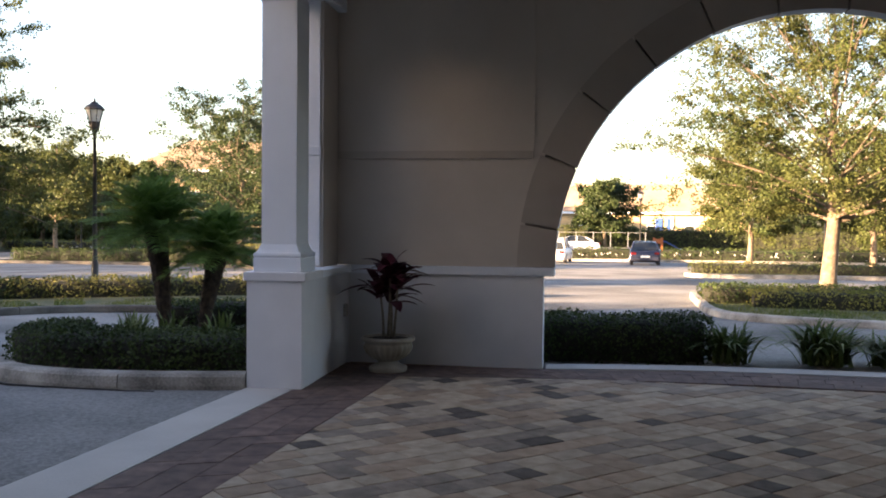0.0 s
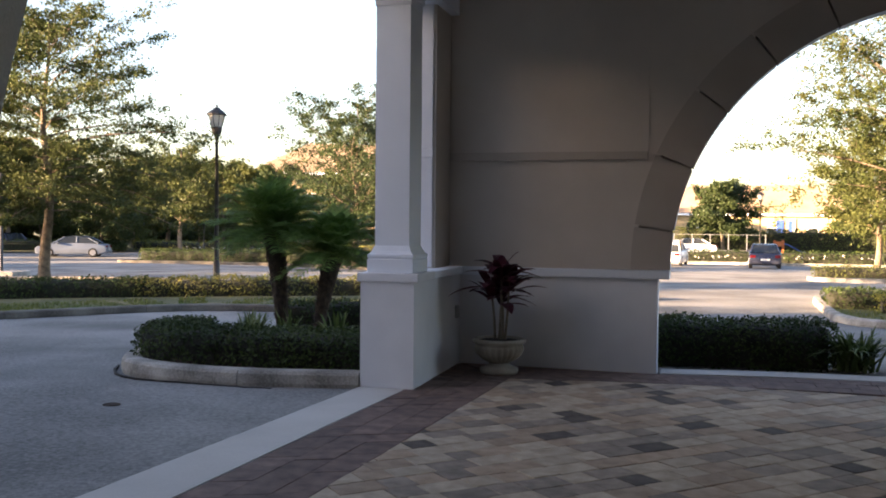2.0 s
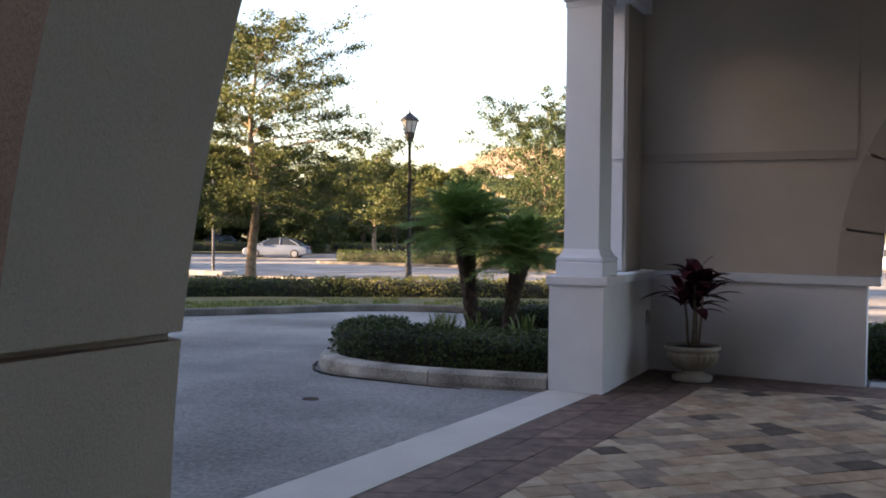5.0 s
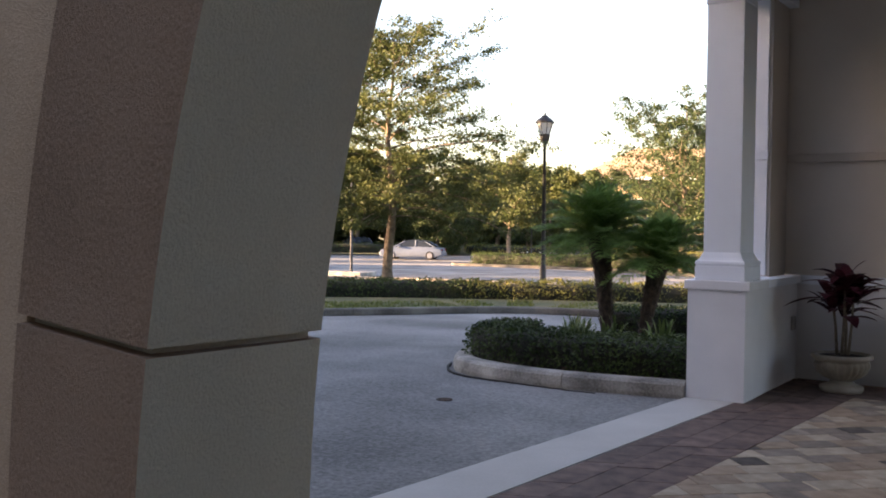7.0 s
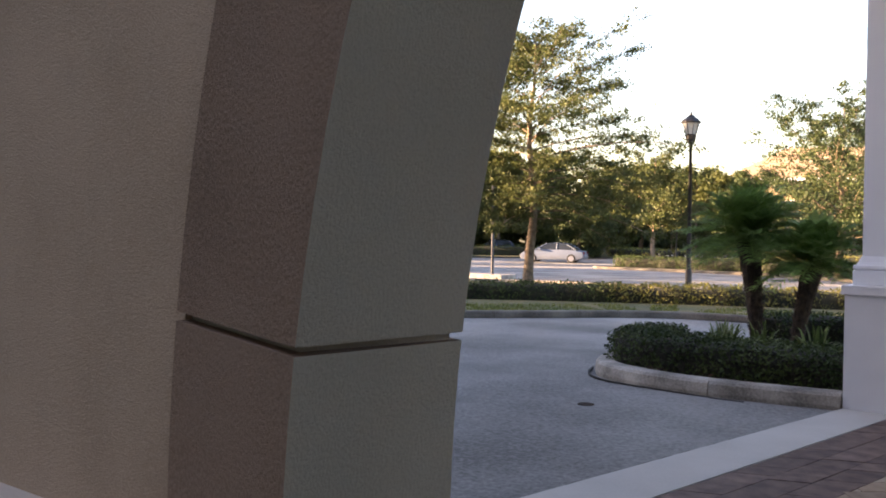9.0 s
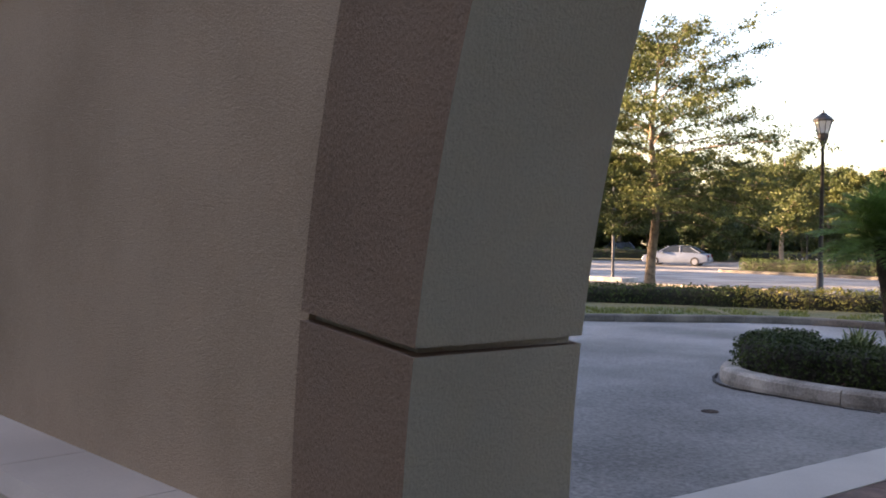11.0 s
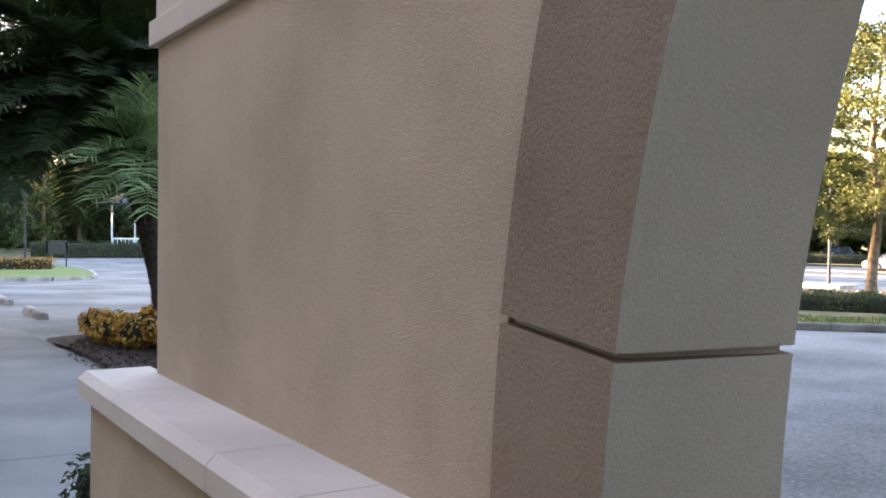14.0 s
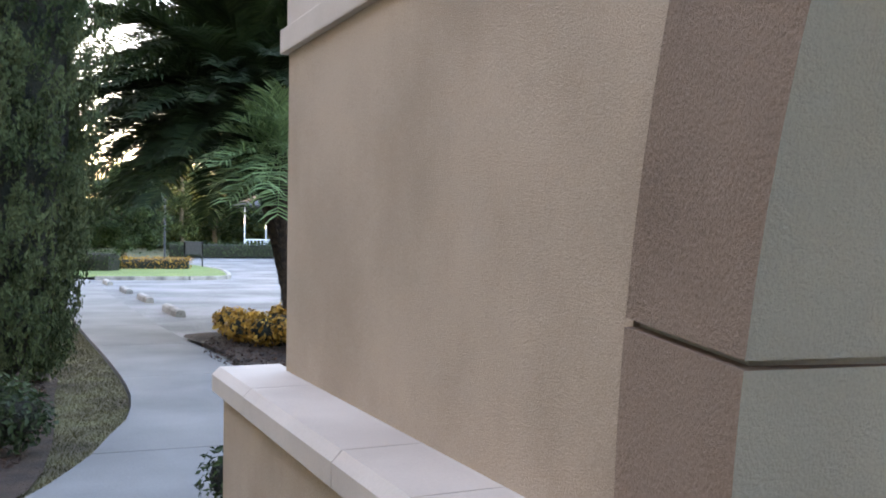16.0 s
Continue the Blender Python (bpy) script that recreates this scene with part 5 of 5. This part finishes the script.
house("two-storey tan house behind the oaks", -35.0, 90, 22, 17, 10, 7.2, 3.2, 5, 2, M_HOUSE)

school = bpy.data.objects["house"]
for dx in (-1.05, 0.25):
    part("shutter", boxed(3.6 + dx, 4.4 + dx, -6.12, -6.02, 0.9, 3.2), M_SLIDEBLUE, school, "blue painted panel")
part("shutter_post", boxed(4.32, 4.62, -6.14, -6.02, 0.4, 3.4), M_PLASTER, school)

play = thing("play_frame", "blue and orange playground frame with a slide", "playground", at(6.3, 92.0, 0) @ Matrix.Scale(0.55, 4))
for dx in (0, 1.3):
    for dy in (0, 1.3):
        part("post", boxed(dx - 0.16, dx + 0.16, dy - 0.08, dy + 0.08, 0, 2.3, 0.02), M_SLIDERED, play)
part("deck", boxed(-0.1, 1.4, -0.1, 1.4, 1.3, 1.42), M_SLIDERED, play)
part("panel", boxed(-0.05, 1.35, -0.14, -0.09, 1.4, 2.1), M_SLIDERED, play)
bm = bmesh.new()
prism(bm, [(1.4, 1.6), (2.0, 1.5), (4.2, 0.35), (4.8, 0.3), (4.8, 0.42), (4.2, 0.5), (2.0, 1.72), (1.4, 1.82)], "y", 0.1, 0.9)
part("slide", bm, M_SLIDEBLUE, play, "blue plastic slide")

fence = thing("fence", "thin pale metal fence at the lot's end", "fence", at(-6.5, 79, 0))
for k in range(9):
    part("post", boxed(k * 1.4 - 0.025, k * 1.4 + 0.025, -0.025, 0.025, 0, 1.9), M_GREYMETAL, fence)
for z in (0.6, 1.85):
    part("rail", boxed(0, 11.2, -0.02, 0.02, z - 0.012, z + 0.012), M_GREYMETAL, fence)

gaz = thing("pavilion", "white railed pavilion behind the far hedge", "pavilion", at(-92, 16.5, 0))
part("deck", boxed(-2, 2, -3, 3, 0, 0.4), M_PLASTER, gaz)
for dy in (-3, -1, 1, 3):
    part("post", boxed(1.9, 2.0, dy - 0.05, dy + 0.05, 0.4, 4.4), M_WHITE, gaz)
for k in range(18):
    part("baluster", boxed(1.92, 1.98, -2.9 + k * 0.34, -2.84 + k * 0.34, 0.5, 1.3), M_PLASTER, gaz)
part("rail", boxed(1.9, 2.0, -3, 3, 1.3, 1.4), M_PLASTER, gaz)
bm = bmesh.new()
lathe(bm, [(4.2, 4.4), (4.2, 4.55), (0.1, 6.2)], 8)
part("roof", bm, M_BLACK, gaz, "dark metal roof")
sign = thing("sign", "small dark sign board on two posts", "sign", at(-56.9, 5.6, 0))
for dy in (-0.5, 0.5):
    part("post", boxed(-0.04, 0.04, dy - 0.04, dy + 0.04, 0, 1.5), M_BLACK, sign)
part("board", boxed(-0.04, 0.04, -0.55, 0.55, 0.8, 1.55, 0.01), M_BLACK, sign)
plain_post("slim dark lamp pole by the far lawn", -70, 4.9, 4.5, 0.07, M_BLACK, "light_pole")

# loose cover on beds and lawn
lrng = np.random.default_rng(77)


def blossoms(label, pts, n, z=0.45):
    line = smooth_line(pts, 0.5)
    i = lrng.integers(0, len(line), n)
    p = np.array([(*line[k], ground_z(*line[k])) for k in i]) + lrng.normal(scale=(0.5, 0.35, 0.1), size=(n, 3)) + np.array((0, 0, z))
    return tagged(leaves("white_flowers", p, np.tile((0, -1.0, 0.6), (n, 1)), 0.15, M_BLOSSOM, None, 0.8), label, "flowers", kind="stuff")


blossoms("white flowers along the hedge at the lot's end", [(-6, 68.2), (4, 68.0), (12, 67.8), (22, 67.4), (32, 67.2)], 170)
blossoms("white flowers before the golden shrubs", [(-40, 69), (-30, 66.6), (-22, 64.6), (-13, 62.6)], 170, 0.4)
n = 26000
gx = lrng.uniform(-16, -5.0, n)
gs = np.array([y_on(WALK_S, x) for x in gx])
gy = gs - 0.03 - np.abs(lrng.normal(scale=0.8, size=n))
V = np.empty((n, 3, 3))
ang = lrng.uniform(0, 6.28, n)
hgt = lrng.uniform(0.008, 0.03, n) * (gy > np.interp(gx, (-12, -10.6, -9.2, -7.6, -6.8, -6.0, -5.2), (-1.0, -0.36, -0.3, -0.25, -0.26, -0.33, -0.68)))
gz = np.array([ground_z(a, b) for a, b in zip(gx, gy)])
for k, (du, up) in enumerate(((-0.004, 0), (0.004, 0), (0.0, 1))):
    V[:, k, 0] = gx + du * np.cos(ang) + up * lrng.normal(scale=0.012, size=n)
    V[:, k, 1] = gy + du * np.sin(ang) + up * lrng.normal(scale=0.012, size=n)
    V[:, k, 2] = gz + up * hgt
tagged(raw("grass", V.reshape(-1, 3).tolist(), np.arange(3 * n).reshape(-1, 3).tolist(), M_DRYBLADE), "short dry grass beside the sidewalk", "grass", kind="stuff")


def turf(label, line, width, n, h=0.07):
    """Short uneven grass along the inner side of a kerb line."""
    idx = lrng.integers(0, len(line) - 1, n)
    A, B = np.array(line)[idx], np.array(line)[idx + 1]
    t = lrng.uniform(0, 1, n)[:, None]
    d = (B - A) / (np.linalg.norm(B - A, axis=1, keepdims=True) + 1e-9)
    p = A + (B - A) * t + np.stack([-d[:, 1], d[:, 0]], 1) * (0.2 + width * lrng.uniform(0, 1, n) ** 1.3)[:, None]
    zz = np.array([ground_z(a, b) for a, b in p]) + 0.055
    W = np.empty((n, 3, 3))
    an, hh = lrng.uniform(0, 6.28, n), h * lrng.uniform(0.4, 1.2, n)
    for k, (du, up) in enumerate(((-0.012, 0), (0.012, 0), (0.0, 1))):
        W[:, k, 0] = p[:, 0] + du * np.cos(an) + up * lrng.normal(scale=0.025, size=n)
        W[:, k, 1] = p[:, 1] + du * np.sin(an) + up * lrng.normal(scale=0.025, size=n)
        W[:, k, 2] = zz + up * hh
    return tagged(raw("grass", W.reshape(-1, 3).tolist(), np.arange(3 * n).reshape(-1, 3).tolist(), M_GRASSBLADE), label, "grass", kind="stuff")


turf("short yellowed grass along the verge", VERGE[8:], 2.6, 26000)
turf("short dry grass on the sunlit island", EAST[::-1], 2.4, 16000)


def chips(label, cx, cy, rx, ry, n, z):
    p = np.stack([lrng.uniform(cx - rx, cx + rx, n), lrng.uniform(cy - ry, cy + ry, n), np.zeros(n)], 1)
    p[:, 2] = [ground_z(a, b) + z for a, b in p[:, :2]]
    keep = ((p[:, 0] - cx) / rx) ** 2 + ((p[:, 1] - cy) / ry) ** 2 < 1
    ob = leaves("mulch_chips", p[keep], np.tile((0, 0, 1.0), (keep.sum(), 1)), 0.06, M_CHIP, None, 0.4, jitter=0.5)
    return tagged(ob, label, "mulch", kind="stuff")


chips("dark bark chips in the croton bed", -11.6, 2.4, 3.0, 1.1, 2500, 0.068)
chips("dark bark chips under the cypress", -8.2, -1.1, 3.2, 0.78, 3200, 0.03)
chips("fallen leaves in the planted island", -4.6, 10.8, 1.5, 2.4, 900, 0.135)

# ---- pavers ----
prng = np.random.default_rng(12)


def paver_mesh(w, l, mat):
    bm = boxed(-l / 2 + 0.0025, l / 2 - 0.0025, -w / 2 + 0.0025, w / 2 - 0.0025, -0.05, 0.0)
    bmesh.ops.bevel(bm, geom=[e for e in bm.edges if all(v.co.z > -0.01 for v in e.verts)], offset=0.005, segments=1, affect="EDGES")
    return to_mesh(bm, "paver", mat)


S = 0.205
FIELD = [(-2.40, 0.8), (-1.865, 9.40), (-0.2, 9.58), (1.44, 9.58), (2.8, 9.45), (5.0, 9.2), (7.4, 9.0), (7.4, 0.8)]


def inside(x, y, poly):
    c = False
    for (x0, y0), (x1, y1) in zip(poly, poly[1:] + poly[:1]):
        if (y0 > y) != (y1 > y) and x < x0 + (y - y0) * (x1 - x0) / (y1 - y0):
            c = not c
    return c


shapes = {(l, k): paver_mesh(S, l, M_PAVER[k]) for l in (S, 1.5 * S) for k in range(4)}
C45 = math.cos(radians(44))
S45 = math.sin(radians(44))
row = -70
slots = []
while row < 80:
    u = -12.0 + prng.uniform(0, S)
    while u < 14:
        l = S if prng.random() < 0.45 else 1.5 * S
        cu, cv = u + l / 2, row * S
        u += l
        x, y = C45 * cu - S45 * cv, S45 * cu + C45 * cv
        if any(inside(x + dx, y + dy, FIELD) for dx, dy in ((0, 0), (0.2, 0), (-0.2, 0), (0, 0.2), (0, -0.2))):
            q = prng.random()
            k = (3 if q < 0.17 else 2 if q < 0.4 else 1 if q < 0.6 else 0) if l == S else (0 if q < 0.45 else 1 if q < 0.75 else 2 if q < 0.96 else 3)
            slots.append((x, y, l, k, prng.normal() * 0.0015, prng.normal() * 0.4))
    row += 1


def cut_ok(x, y, l):
    h = 0.5 * math.hypot(l, S) * 0.62
    return all(inside(x + dx * h, y + dy * h, FIELD) for dx, dy in ((1, 0), (-1, 0), (0, 1), (0, -1)))


near_slots = sorted((s for s in slots if cut_ok(*s[:3]) and 5.0 < s[1] and -2.3 < s[0] < 3.2), key=lambda s: s[1])[:300]
chosen = {(s[0], s[1]) for s in near_slots}
for x, y, l, k, dz, tilt in near_slots:
    ob = new("paver", shapes[(l, k)])
    ob.parent = floor
    ob.matrix_basis = pose(x, y, dz, tilt * 0.3, tilt * 0.3, 44)


def paver_verts(V, F, x, y, l, w, dz, turn, poly=None):
    """One paver as a low block, its corners held inside the field's outline."""
    c, s = math.cos(turn), math.sin(turn)
    cor = []
    for a, b in ((-1, -1), (1, -1), (1, 1), (-1, 1)):
        du, dv = a * (l / 2 - 0.003), b * (w / 2 - 0.003)
        cor.append((x + c * du - s * dv, y + s * du + c * dv))
    for (x0, y0), (x1, y1) in zip(poly, poly[1:] + poly[:1]):
        kept = []
        for p, q in zip(cor, cor[1:] + cor[:1]):
            dp, dq = (((x1 - x0) * (v[1] - y0) - (y1 - y0) * (v[0] - x0)) for v in (p, q))
            if dp <= 0:
                kept.append(p)
            if dp * dq < 0:
                f = dp / (dp - dq)
                kept.append((p[0] + (q[0] - p[0]) * f, p[1] + (q[1] - p[1]) * f))
        cor = kept
        if len(cor) < 3:
            return
    x, y = sum(p[0] for p in cor) / len(cor), sum(p[1] for p in cor) / len(cor)
    m = len(cor)
    k = len(V)
    V += [(px, py, -0.05) for px, py in cor] + [(px, py, dz - 0.004) for px, py in cor] + [(px + (x - px) * 0.04, py + (y - py) * 0.04, dz) for px, py in cor]
    for o in (0, m):
        F += [(k + o + i, k + o + (i + 1) % m, k + o + m + (i + 1) % m, k + o + m + i) for i in range(m)]
    F.append(tuple(range(k + 2 * m, k + 3 * m)))


for kk in range(4):
    V, F = [], []
    for x, y, l, k, dz, tilt in slots:
        if k == kk and (x, y) not in chosen:
            paver_verts(V, F, x, y, l, S, dz, radians(44), FIELD)
    tagged(raw("pavers", V, F, M_PAVER[kk], floor), kind="stuff")


# border courses of larger dark pavers
def border(line_a, line_b, courses, length):
    V, F = [], []
    A, B = [Vector(p) for p in line_a], [Vector(p) for p in line_b]
    total = sum((q - p).length for p, q in zip(A, A[1:]))
    for c in range(courses):
        f0, f1 = c / courses, (c + 1) / courses
        s = -prng.uniform(0, length)
        while s < total:
            e = s + length * prng.choice((0.7, 1.0, 1.0, 1.3))
            a, b = max(s, 0) / total, min(e, total) / total
            s = e
            if b - a < 0.003:
                continue

            def at_(t, f):
                t = min(max(t, 0), 1) * (len(A) - 1)
                i = min(int(t), len(A) - 2)
                return A[i].lerp(A[i + 1], t - i).lerp(B[i].lerp(B[i + 1], t - i), f)
            g0, g1 = 0.003 / total, 0.012 / courses
            cor = [at_(a + g0, f0 + g1), at_(b - g0, f0 + g1), at_(b - g0, f1 - g1), at_(a + g0, f1 - g1)]
            k = len(V)
            dz = prng.normal() * 0.0012
            V += [(p.x, p.y, -0.05) for p in cor] + [(p.x, p.y, dz) for p in cor]
            F += [(k + i, k + (i + 1) % 4, k + 4 + (i + 1) % 4, k + 4 + i) for i in range(4)]
            F.append((k + 4, k + 5, k + 6, k + 7))
    return V, F


for la, lb, n, ln in (([(-3.055, 1.0), (-2.86, 4.7), (-2.67, 8.5), (-2.62, 10.25)], [(-2.39, 1.0), (-2.14, 5.0), (-1.90, 8.9), (-1.865, 9.4)], 3, 0.3),
                      ([(-1.865, 9.41), (-0.2, 9.59), (1.44, 9.59), (2.8, 9.46), (4.9, 9.2)], [(-2.6, 10.28), (-0.42, 10.15), (1.44, 10.36), (3.05, 10.28), (4.6, 10.1)], 3, 0.3)):
    V, F = border(la, lb, n, ln)
    for b in range(0, len(V), 8):
        raw("border_paver", V[b:b + 8], [tuple(i - b for i in f) for f in F[b // 8 * 5:b // 8 * 5 + 5]], M_BORDER, floor)
